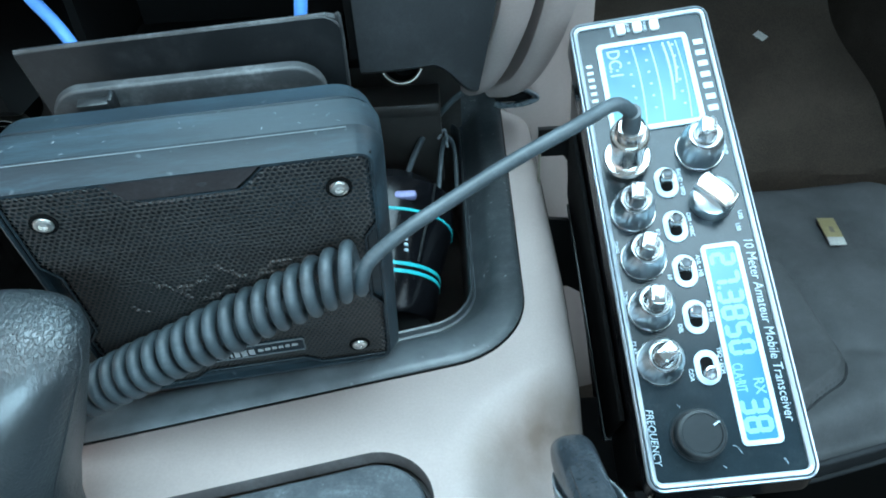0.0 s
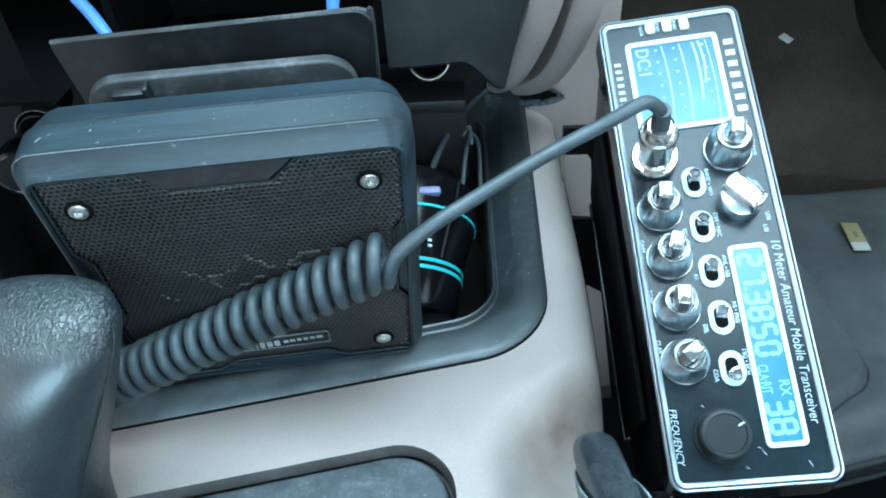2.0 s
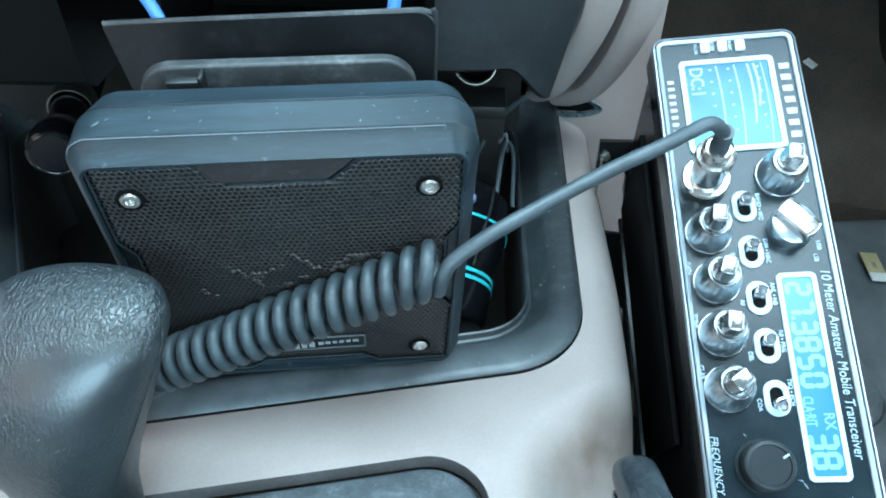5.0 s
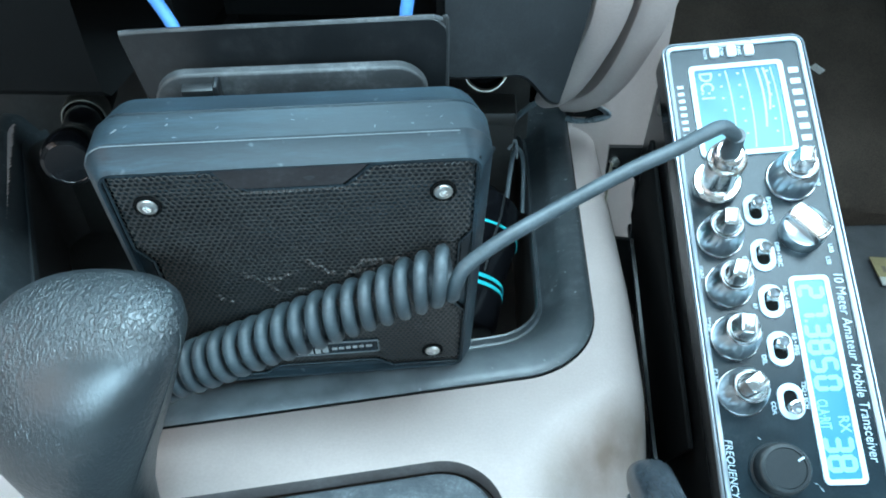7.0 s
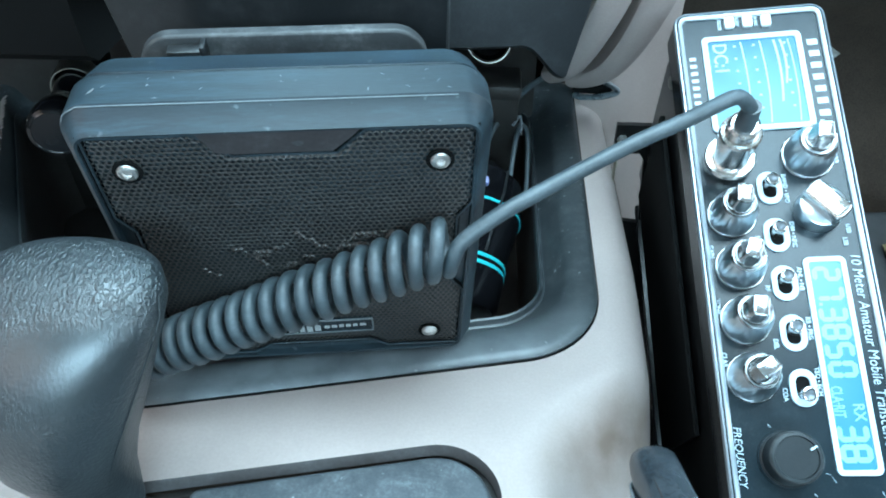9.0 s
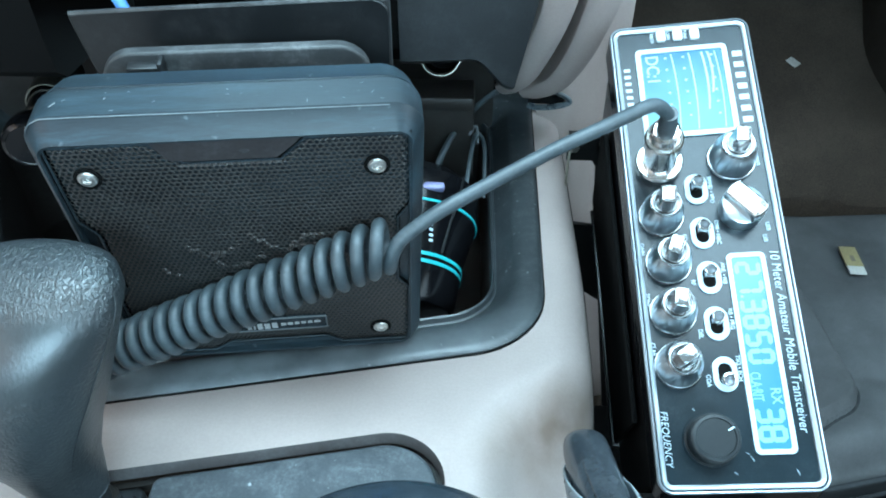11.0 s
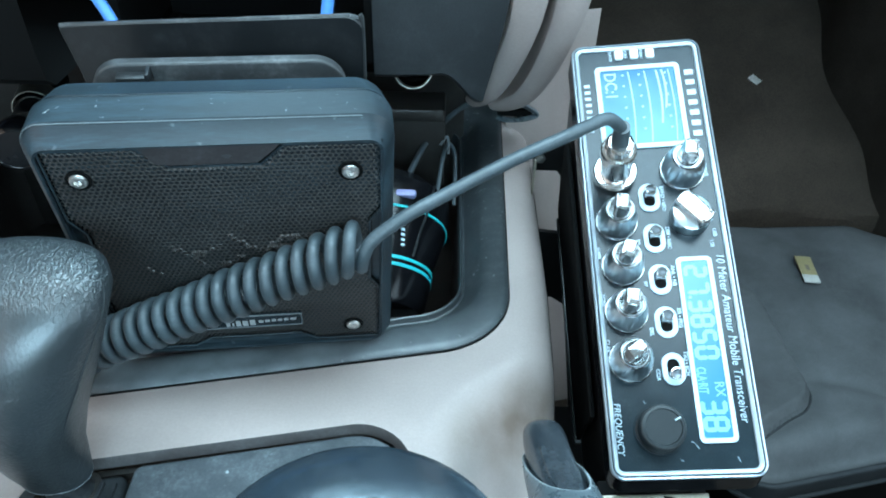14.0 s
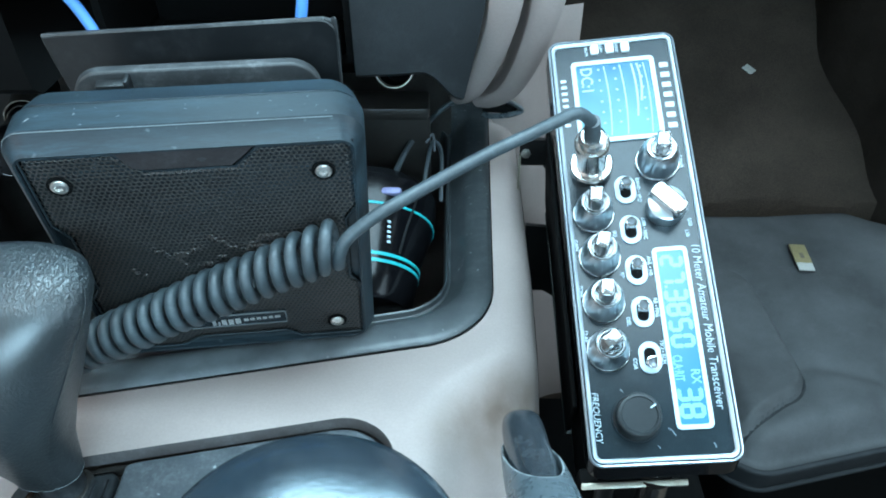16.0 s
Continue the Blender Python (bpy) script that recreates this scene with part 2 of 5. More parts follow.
BALL = material("ball_knob_plastic", (0.012, 0.018, 0.024), 0.22, grain=500, bump=0.12, dust=0.08, dust_scale=160, spec=1.0)
GLOSS_DULL = material("dull_black", (0.018, 0.020, 0.022), 0.28, grain=700, bump=0.08, dust=0.25, dust_scale=90)
CYAN = material("cyan_band", (0.02, 0.48, 0.52), 0.4, grain=500, bump=0.0, spread=0.05)
LILAC = material("lilac_plastic", (0.26, 0.26, 0.46), 0.4, grain=500, bump=0.0)
BLUE = material("blue_tube", (0.10, 0.30, 0.75), 0.4, grain=500, bump=0.05, spread=0.05)
DASH = material("dash_plastic", (0.018, 0.020, 0.022), 0.50, grain=1000, bump=0.25, dust=0.30, dust_scale=30, dust_color=(0.12, 0.13, 0.14))
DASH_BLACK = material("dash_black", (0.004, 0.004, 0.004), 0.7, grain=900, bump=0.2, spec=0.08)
DUSTY = material("dusty_plastic", (0.030, 0.031, 0.032), 0.45, grain=1000, bump=0.2, dust=0.6, dust_scale=55, dust_color=(0.24, 0.245, 0.245))
POCKET = material("pocket_plastic", (0.007, 0.008, 0.009), 0.40, grain=1000, bump=0.2, dust=0.16, dust_scale=40, dust_color=(0.2, 0.2, 0.2))
SEAT = material("seat_fabric", (0.070, 0.072, 0.074), 0.85, grain=1500, bump=0.4, stain=0.3, dust=0.45, dust_scale=26, dust_color=(0.125, 0.125, 0.125), spec=0.15)
# darker than the cloth: shade of the side and seam put into the colour
SEAT_SIDE = material("seat_side_shaded", (0.022, 0.024, 0.026), 0.7, grain=1200, bump=0.3, dust=0.2, dust_scale=30, dust_color=(0.1, 0.1, 0.1), spec=0.2)
CARPET = material("carpet_pile", (0.074, 0.056, 0.045), 0.95, grain=900, bump=0.8, spread=0.35, stain=0.25, dust=0.2, dust_scale=18, dust_color=(0.13, 0.10, 0.082), bump_size=0.002, spec=0.1)
DOOR = material("door_trim", (0.15, 0.115, 0.09), 0.7, grain=900, bump=0.2)
KICK = material("kick_carpet", (0.042, 0.032, 0.026), 0.95, grain=900, bump=0.6, spread=0.3, stain=0.2, bump_size=0.002, spec=0.1)
HEADLINER = material("headliner", (0.20, 0.19, 0.175), 0.9, grain=1200, bump=0.2)
LABEL_YELLOW = material("yellow_label", (0.25, 0.20, 0.10), 0.6, grain=700, bump=0.05)
LABEL_WHITE = material("white_label", (0.42, 0.41, 0.38), 0.6, grain=700, bump=0.05)
PAPER = material("paper_scrap", (0.80, 0.78, 0.74), 0.8, grain=700, bump=0.1)
GALV = material("bracket_steel", (0.42, 0.39, 0.32), 0.48, metal=1.0, grain=900, bump=0.1)
DULL_RING = material("dull_metal", (0.22, 0.20, 0.17), 0.45, metal=1.0, grain=700, bump=0.1, stain=0.3)
# dark metal that paints in the dim reflection on the switch levers' ends
LEVER_TIP = material("tip_reflection", (0.13, 0.14, 0.15), 0.4, metal=1.0, grain=700, bump=0.05)
BUTTON = material("worn_button", (0.026, 0.032, 0.038), 0.24, grain=700, bump=0.06, spec=0.8, dust=0.12, dust_scale=90)
# both slopes paint in the pale sky veil on the display glass
LCD_TOP = glow_material("lcd_glow_and_veil", (0.0, 0.19, 0.56), (0.22, 0.76, 0.92), 0.70, 0.02, (4.0, -19.0, 1.62))
LCD_LOW = glow_material("lcd_glow_and_veil_blue", (0.045, 0.38, 0.80), (0.20, 0.66, 0.95), 0.72, 0.03, (-12.0, 11.0, 0.80))
LCD_INK = glow_material("lcd_segments", (0.28, 0.95, 0.90), (0.36, 1.0, 0.95), 0.95, 0.05)
LCD_FAINT = glow_material("lcd_scale", (0.45, 0.95, 1.0), (0.6, 1.0, 1.0), 0.9, 0.05)


# ---- mesh helpers ----
def link(name, bm, mat, parent=None, label="", smooth=True, angle=35):
    me = bpy.data.meshes.new(name)
    bmesh.ops.recalc_face_normals(bm, faces=bm.faces)
    bm.to_mesh(me)
    bm.free()
    me.materials.append(mat)
    if smooth:
        me.shade_smooth()
        me.set_sharp_from_angle(angle=radians(angle))
    ob = new(name, me)
    if parent:
        ob.parent = parent
    if label:
        ob["label"] = label
    return ob


def part(name, bm, mat, parent, label="", **kw):
    return link(name, bm, mat, parent, label, **kw)


def thing(name, label, category, m=None, group="", kind=""):
    ob = new(name)
    ob.empty_display_size = 0.02
    if m is not None:
        ob.matrix_world = m
    return tagged(ob, label, category, group, kind)


def axes(o, ex, ey, ez):
    return Matrix(((ex[0], ey[0], ez[0], o[0]), (ex[1], ey[1], ez[1], o[1]), (ex[2], ey[2], ez[2], o[2]), (0, 0, 0, 1)))


def box(x0, x1, y0, y1, z0, z1, bevel=0.0, seg=2):
    bm = bmesh.new()
    bmesh.ops.create_cube(bm, size=1)
    for v in bm.verts:
        v.co = Vector(((x0 + x1) / 2 + v.co.x * (x1 - x0), (y0 + y1) / 2 + v.co.y * (y1 - y0), (z0 + z1) / 2 + v.co.z * (z1 - z0)))
    if bevel:
        bmesh.ops.bevel(bm, geom=bm.edges, offset=bevel, segments=seg, affect="EDGES", profile=0.5)
    return bm


def rounded(points, radii, n=8):
    """A polygon with rounded corners; the same count of points for every corner."""
    out = []
    k = len(points)
    for i in range(k):
        p = Vector(points[i])
        a, b = (Vector(points[i - 1]) - p), (Vector(points[(i + 1) % k]) - p)
        r = radii[i] if isinstance(radii, (list, tuple)) else radii
        a.normalize(), b.normalize()
        half = a.angle(b) / 2
        t = r / math.tan(half)
        c = p + (a + b).normalized() * (r / math.sin(half))
        s, e = (p + a * t) - c, (p + b * t) - c
        for j in range(n + 1):
            f = j / n
            d = s.lerp(e, f)
            d = d.normalized() * r if r > 0 else d
            out.append(c + d)
    return out


def rect(x0, x1, y0, y1, r, n=6):
    return rounded([(x0, y0), (x1, y0), (x1, y1), (x0, y1)], r, n)


def loft(rings, cap0=True, cap1=True, closed=True):
    """Rings of the same number of 3D points, joined by quads."""
    bm = bmesh.new()
    vs = [[bm.verts.new(p) for p in ring] for ring in rings]
    n = len(rings[0])
    for a, b in zip(vs, vs[1:]):
        for i in range(n if closed else n - 1):
            j = (i + 1) % n
            bm.faces.new((a[i], a[j], b[j], b[i]))
    if cap0:
        bm.faces.new(list(reversed(vs[0])))
    if cap1:
        bm.faces.new(vs[-1])
    return bm


def slab(outline, z0, z1, edge=0.0, seg=3):
    """A plate of that outline with a rounded upper edge."""
    c = sum((Vector(p) for p in outline), Vector((0, 0))) / len(outline)
    rings = [[(p[0], p[1], z0) for p in outline]]
    def inset(d):
        n = len(outline)
        res = []
        for i in range(n):
            a, b = Vector(outline[i - 1]), Vector(outline[(i + 1) % n])
            t = (b - a)
            t.normalize()
            nrm = Vector((-t.y, t.x))
            res.append(Vector(outline[i]) + nrm * d)
        return res
    if edge:
        for j in range(seg + 1):
            f = j / seg * math.pi / 2
            q = inset(edge * (1 - math.cos(f)))
            rings.append([(p.x, p.y, z1 - edge + edge * math.sin(f)) for p in q])
    else:
        rings.append([(p[0], p[1], z1) for p in outline])
    return loft(rings)


def frame_ring(outer, inner, z0, z1):
    """A flat ring between two outlines of the same count, with thickness."""
    n = len(outer)
    rings = [[(p[0], p[1], z0) for p in outer], [(p[0], p[1], z1) for p in outer], [(p[0], p[1], z1) for p in inner], [(p[0], p[1], z0) for p in inner]]
    bm = bmesh.new()
    vs = [[bm.verts.new(p) for p in r] for r in rings]
    for k in range(4):
        a, b = vs[k], vs[(k + 1) % 4]
        for i in range(n):
            j = (i + 1) % n
            bm.faces.new((a[i], a[j], b[j], b[i]))
    return bm


def lathe(profile, n=32, cap=True):
    """Profile of (radius, height) turned about z."""
    rings = [[(r * math.cos(2 * math.pi * i / n), r * math.sin(2 * math.pi * i / n), z) for i in range(n)] for r, z in profile]
    return loft(rings, cap, cap)


def smooth_path(points, steps=12):
    """Catmull-Rom through the points."""
    ps = [Vector(p) for p in points]
    ps = [ps[0] * 2 - ps[1]] + ps + [ps[-1] * 2 - ps[-2]]
    out = []
    for i in range(1, len(ps) - 2):
        a, b, c, d = ps[i - 1:i + 3]
        for j in range(steps):
            t = j / steps
            out.append(0.5 * ((2 * b) + (c - a) * t + (2 * a - 5 * b + 4 * c - d) * t * t + (3 * b - a - 3 * c + d) * t ** 3))
    out.append(ps[-2])
    return out


def tube(path, radius, n=12, flat=1.0):
    """A tube along a path; radius is a number or a function of 0..1."""
    path = [Vector(p) for p in path]
    rings, up = [], None
    for i, p in enumerate(path):
        t = (path[min(i + 1, len(path) - 1)] - path[max(i - 1, 0)]).normalized()
        if up is None:
            up = t.orthogonal().normalized()
        up = (up - t * up.dot(t)).normalized()
        side = t.cross(up)
        r = radius(i / (len(path) - 1)) if callable(radius) else radius
        rings.append([p + (up * math.cos(2 * math.pi * k / n) * flat + side * math.sin(2 * math.pi * k / n)) * r for k in range(n)])
    return loft(rings)


def inside(p, poly):
    x, y = p
    hit = False
    n = len(poly)
    for i in range(n):
        (x0, y0), (x1, y1) = poly[i][:2], poly[i - 1][:2]
        if (y0 > y) != (y1 > y) and x < (x1 - x0) * (y - y0) / (y1 - y0) + x0:
            hit = not hit
    return hit


def moved(bm, m):
    bmesh.ops.transform(bm, matrix=m, verts=bm.verts)
    return bm


def lettering(body, size, mat, parent, m, name="lettering", squeeze=1.0, shear=0.0, align="LEFT"):
    cu = bpy.data.curves.new("t", "FONT")
    cu.body, cu.size, cu.extrude, cu.shear, cu.align_x, cu.align_y = body, size, 0.00012, shear, align, "CENTER"
    cu.resolution_u = 3
    cu.offset = size * 0.012 if shear == 0 else -size * 0.008
    tmp = bpy.data.objects.new("t", cu)
    scene.collection.objects.link(tmp)
    me = bpy.data.meshes.new_from_object(tmp)
    bpy.data.objects.remove(tmp)
    bpy.data.curves.remove(cu)
    me.transform(m @ Matrix.Diagonal((squeeze, 1, 1, 1)))
    me.name = name
    me.materials.clear()
    me.materials.append(mat)
    ob = new(name, me)
    ob.parent = parent
    return ob


def grid_sheet(x0, x1, y0, y1, nx, ny, height, keep=None):
    """A sheet over a grid with a height function; keep tells which cells stay."""
    bm = bmesh.new()
    vs = {}
    def vert(i, j):
        if (i, j) not in vs:
            x, y = x0 + (x1 - x0) * i / nx, y0 + (y1 - y0) * j / ny
            vs[i, j] = bm.verts.new((x, y, height(x, y)))
        return vs[i, j]
    for i in range(nx):
        for j in range(ny):
            if keep is None or keep(x0 + (x1 - x0) * (i + 0.5) / nx, y0 + (y1 - y0) * (j + 0.5) / ny):
                bm.faces.new((vert(i, j), vert(i + 1, j), vert(i + 1, j + 1), vert(i, j + 1)))
    return bm


def step(a, b, x):
    t = min(1, max(0, (x - a) / (b - a)))
    return t * t * (3 - 2 * t)


def seg_distance(p, poly, closed=False):
    best = 9.0
    n = len(poly)
    for i in range(n if closed else n - 1):
        ax, ay = poly[i][:2]
        bx, by = poly[(i + 1) % n][:2]
        dx, dy = bx - ax, by - ay
        t = min(1, max(0, ((p[0] - ax) * dx + (p[1] - ay) * dy) / (dx * dx + dy * dy + 1e-12)))
        best = min(best, math.hypot(p[0] - ax - t * dx, p[1] - ay - t * dy))
    return best


# ---- cabin shell ----
def structure(name, bm, mat, label, category, smooth=False):
    return tagged(link(name, bm, mat, smooth=smooth), label, category, kind="structure")


def wall_with_window(x0, x1):
    """A cabin side: lower panel, pillars and header round a window opening."""
    bm = bmesh.new()
    for b in (box(x0, x1, -0.95, 1.3, -0.55, 0.32), box(x0, x1, -0.95, -0.86, 0.32, 0.72), box(x0, x1, 0.45, 0.56, 0.32, 0.72), box(x0, x1, -0.95, 0.56, 0.72, 0.84)):
        me = bpy.data.meshes.new("t")
        b.to_mesh(me)
        b.free()
        bm.from_mesh(me)
        bpy.data.meshes.remove(me)
    return bm


structure("wall_left", wall_with_window(-0.85, -0.80), DOOR, "driver side door panel with a window opening", "door panel")
structure("wall_right", wall_with_window(0.80, 0.85), DOOR, "passenger side door panel with a window opening", "door panel")
roof = bmesh.new()
for b in (box(-0.85, -0.40, -0.95, 0.5, 0.84, 0.88), box(0.40, 0.85, -0.95, 0.5, 0.84, 0.88), box(-0.40, 0.40, -0.95, -0.10, 0.84, 0.88), box(-0.40, 0.40, 0.34, 0.5, 0.84, 0.88)):
    me_ = bpy.data.meshes.new("t")
    b.to_mesh(me_)
    b.free()
    roof.from_mesh(me_)
structure("ceiling", roof, HEADLINER, "grey fabric headliner with a sunroof opening", "ceiling")
rear = bmesh.new()
for b in (box(-0.80, 0.80, -1.0, -0.95, -0.55, 0.33), box(-0.80, 0.80, -1.0, -0.95, 0.76, 0.84)):
    me_ = bpy.data.meshes.new("t")
    b.to_mesh(me_)
    b.free()
    rear.from_mesh(me_)
structure("wall_rear", rear, DOOR, "rear cabin panel with a window opening", "panel")
structure("floor", box(-0.80, 0.80, -0.95, 0.56, -0.55, -0.50), CARPET, "dark brown carpeted cabin floor", "floor")
# carpeted toe board that rises towards the bulkhead
def toe_height(x, y):
    """Slope of the carpet, whose near edge hangs down in folds before the seat."""
    e = 0.634 + 0.004 * math.sin(x * 38 + 1.2) + 0.006 * noise.noise((x * 9, 0.0, 2.0))
    return -0.50 + step(e - 0.016, e, y) * (0.22 + 0.592 * max(0, y - 0.56)) + 0.006 * noise.noise((x * 14, y * 14, 0))


toe = grid_sheet(0.066, 0.60, 0.50, 1.28, 60, 200, toe_height)
tagged(link("toe_board", toe, CARPET), "worn dark brown carpet sloping up in the footwell", "carpet", kind="structure")
structure("bulkhead", box(-0.80, 0.80, 1.28, 1.33, -0.55, 0.40), DASH_BLACK, "black bulkhead behind the dashboard", "wall")
kick = grid_sheet(0.0, 1.0, 0.0, 1.0, 12, 60, lambda x, y: 0.0)
for v in kick.verts:
    a, b = v.co.x, v.co.y
    v.co = Vector((0.462 - 0.055 * b + 0.10 * max(0, 0.30 - b) ** 1.3 + 0.05 * a + 0.004 * math.sin(9 * b) + 0.016 * noise.noise((b * 9, a * 3, 0.4)), 0.56 + 0.72 * b, -0.52 + 0.62 * a + 0.30 * b * a))
tagged(link("kick_panel", kick, KICK), "very dark brown kick panel beside the footwell", "panel", kind="structure")
structure("dash_top", box(-0.80, 0.80, 0.34, 1.28, 0.335, 0.365, 0.01), DASH, "dark grey dashboard top under the windscreen", "dashboard")


# ---- centre console ----
TRAY_OUT = rounded([(-0.213, 0.1440), (0.0405, 0.1973), (0.0448, 0.425), (-0.337, 0.425)], [0.03, 0.041, 0.015, 0.03], 12)
TRAY_IN = rounded([(-0.194, 0.1801), (0.0170, 0.2282), (0.0160, 0.405), (-0.314, 0.405)], [0.02, 0.026, 0.015, 0.02], 12)
LID = rounded([(-0.146, -0.12), (0.012, -0.12), (-0.0030, 0.1530), (-0.146, 0.1230)], [0.02, 0.02, 0.022, 0.02], 10)


def console_height(x, y):
    r = 0.014 + 0.014 * step(0.26, 0.17, y)
    z = 0.0
    # softly crowned towards the armrest
    z += 0.004 * step(0.17, 0.05, y)
    # scoop beside the parking brake lever
    u = y - 0.6 * x
    z -= 0.042 * step(0.164, 0.098, u) * step(0.004, 0.046, x + 0.15 * (y - 0.14))
    # rounded shoulder
    e = x - (0.0635 - r)
    if e > 0:
        e = min(e, r * 0.999)
        z -= r - math.sqrt(r * r - e * e)
    return z


console = thing("centre_console", "taupe plastic centre console with a black storage tray", "console", pose(0, 0, 0))
shell = grid_sheet(-0.46, 0.0635, -0.13, 0.425, 306, 330, console_height,
                   lambda x, y: not (inside((x, y), TRAY_IN) or (inside((x, y), TRAY_OUT) and seg_distance((x, y), TRAY_OUT, True) > 0.012) or inside((x, y), LID)))
# pull the cut edge onto the lid's outline and fold it down into the recess
def nearest(p, poly):
    best, q = 9.0, p
    for k in range(len(poly)):
        a, b = poly[k - 1], poly[k]
        d = b - a
        t = min(1, max(0, (p - a).dot(d) / (d.dot(d) + 1e-12)))
        if (a + d * t - p).length < best:
            best, q = (a + d * t - p).length, a + d * t
    return best, q


for v in [v for v in shell.verts if v.is_boundary]:
    d, q = nearest(Vector((v.co.x, v.co.y)), LID)
    if d < 0.004:
        v.co = Vector((q.x, q.y, console_height(q.x, q.y)))
rim_edges = [e for e in shell.edges if e.is_boundary and all(nearest(Vector((v.co.x, v.co.y)), LID)[0] < 1e-5 for v in e.verts)]
for drop in (0.0012, 0.0045):
    made = bmesh.ops.extrude_edge_only(shell, edges=rim_edges)["geom"]
    rim_edges = [g for g in made if isinstance(g, bmesh.types.BMEdge)]
    for g in made:
        if isinstance(g, bmesh.types.BMFace):
            g.material_index = 1
    for v in [g for g in made if isinstance(g, bmesh.types.BMVert)]:
        v.co.z -= drop
        v.co += Vector((-0.08 - v.co.x, -0.0 - v.co.y, 0)) * (0.004 if drop < 0.002 else 0.003)
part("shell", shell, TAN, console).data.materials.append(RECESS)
side = grid_sheet(0, 1, 0, 1, 10, 60, lambda x, y: 0)
for v in side.verts:
    a, b = v.co.x, v.co.y
    y = -0.13 + 0.555 * b
    v.co = Vector((0.0635 + 0.012 * a + 0.01 * a * a, y, console_height(0.0634, y) - 0.30 * a))
# near-black side panel and an added block keep the gap below the radio dark
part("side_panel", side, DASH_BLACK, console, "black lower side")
part("tunnel", box(0.0700, 0.1880, -0.13, 0.31, -0.50, -0.175, 0.01), DASH_BLACK, console, "near-black block added beside the console")
part("cheek_panel", box(-0.475, -0.46, -0.13, 0.425, -0.4, -0.002, 0.004), TAN, console)

# black tray bezel: rings from the outer lip over the crown to the wall of the bin
def ring_at(f, z):
    return [(a.x * (1 - f) + b.x * f, a.y * (1 - f) + b.y * f, z) for a, b in zip(TRAY_OUT, TRAY_IN)]


tray = loft([ring_at(-0.01, -0.003), ring_at(-0.01, 0.0012), ring_at(0.02, 0.0022), ring_at(0.10, 0.0030), ring_at(0.35, 0.0028), ring_at(0.48, 0.0018), ring_at(0.58, -0.0006), ring_at(0.76, -0.0074), ring_at(0.87, -0.0112), ring_at(0.905, -0.0108), ring_at(0.935, -0.0086), ring_at(0.96, -0.0082), ring_at(0.985, -0.0094), ring_at(1.0, -0.014)], False, False)
part("tray_bezel", tray, RIM, console, "scuffed black rubber tray bezel")
part("bin", loft([ring_at(1.0, -0.014), ring_at(1.02, -0.034), ring_at(1.05, -0.095)], False, True), BIN, console, "deep black storage bin")
gap = frame_ring([p + Vector((0, 0)) for p in [Vector((a.x * 1.035 - b.x * 0.035, a.y * 1.035 - b.y * 0.035)) for a, b in zip(TRAY_OUT, TRAY_IN)]],
                 [Vector((a.x * 0.98 + b.x * 0.02, a.y * 0.98 + b.y * 0.02)) for a, b in zip(TRAY_OUT, TRAY_IN)], -0.004, 0.0006)
part("tray_seam", gap, DASH_BLACK, console)
lid = slab(rounded([(-0.106, -0.116), (0.008, -0.116), (-0.0055, 0.1502), (-0.1105, 0.1280)], [0.006, 0.018, 0.02, 0.004], 10), -0.012, -0.0030, 0.0022)
gate = slab(rounded([(-0.143, -0.116), (-0.1085, -0.116), (-0.1130, 0.1268), (-0.143, 0.1203)], [0.018, 0.004, 0.004, 0.018], 10), -0.012, -0.0065, 0.002)
part("selector_gate", gate, GLOSS_DULL, console, "dark plastic selector gate")
for x in (-0.1165, -0.1215):
    part("gate_rib", box(x - 0.0008, x + 0.0008, -0.100, 0.1215, -0.0070, -0.0050, 0.0004), GLOSS_DULL, console)
part("lid", lid, LID_TOP, console, "dusty black plastic compartment lid")
liner = frame_ring([Vector((p.x, p.y)) for p in LID], rounded([(-0.1440, -0.117), (0.009, -0.117), (-0.0050, 0.1510), (-0.1440, 0.1208)], [0.018, 0.018, 0.02, 0.018], 10), -0.0115, -0.0078)
part("lid_frame", liner, BIN, console)
strip = grid_sheet(0, 1, 0, 1, 8, 12, lambda x, y: 0)
for v in strip.verts:
    a, b = v.co.x, v.co.y
    v.co = Vector((0.048 + (0.056 + 0.030 * step(0.76, 0.50, b)) * a, 0.398 - 0.012 * math.sin(math.pi * min(1, 1.5 * a)) + 0.02 * a, -0.30 + 0.375 * b))
part("front_cheek", strip, TAN, console)

# ---- dashboard, lower centre ----
dash = thing("lower_dashboard", "dark grey lower dashboard with taupe side bolsters", "dashboard", pose(0, 0, 0))


def dash_face(x0, x1, n=24):
    """A panel that leans back, with a rounded lower edge."""
    prof = [(0.235, 0.34), (0.242, 0.25), (0.246, 0.16), (0.247, 0.112), (0.249, 0.100), (0.255, 0.095), (0.275, 0.094), (0.32, 0.094)]
    return loft([[(x0 + (x1 - x0) * i / n, y, z) for y, z in prof] for i in range(n + 1)], False, False, closed=False)


BOL1 = [(0.056, 0.300, 0.24), (0.0505, 0.306, 0.16), (0.0472, 0.312, 0.1202), (0.0449, 0.318, 0.1002), (0.0395, 0.328, 0.0773), (0.0340, 0.337, 0.0600), (0.0285, 0.346, 0.0490), (0.0240, 0.356, 0.0420)]
BOL2 = [(0.079, 0.310, 0.24), (0.074, 0.315, 0.16), (0.0691, 0.320, 0.1169), (0.0658, 0.326, 0.0950), (0.0600, 0.336, 0.0700), (0.0525, 0.346, 0.0510), (0.0445, 0.356, 0.0405), (0.0370, 0.366, 0.0345)]


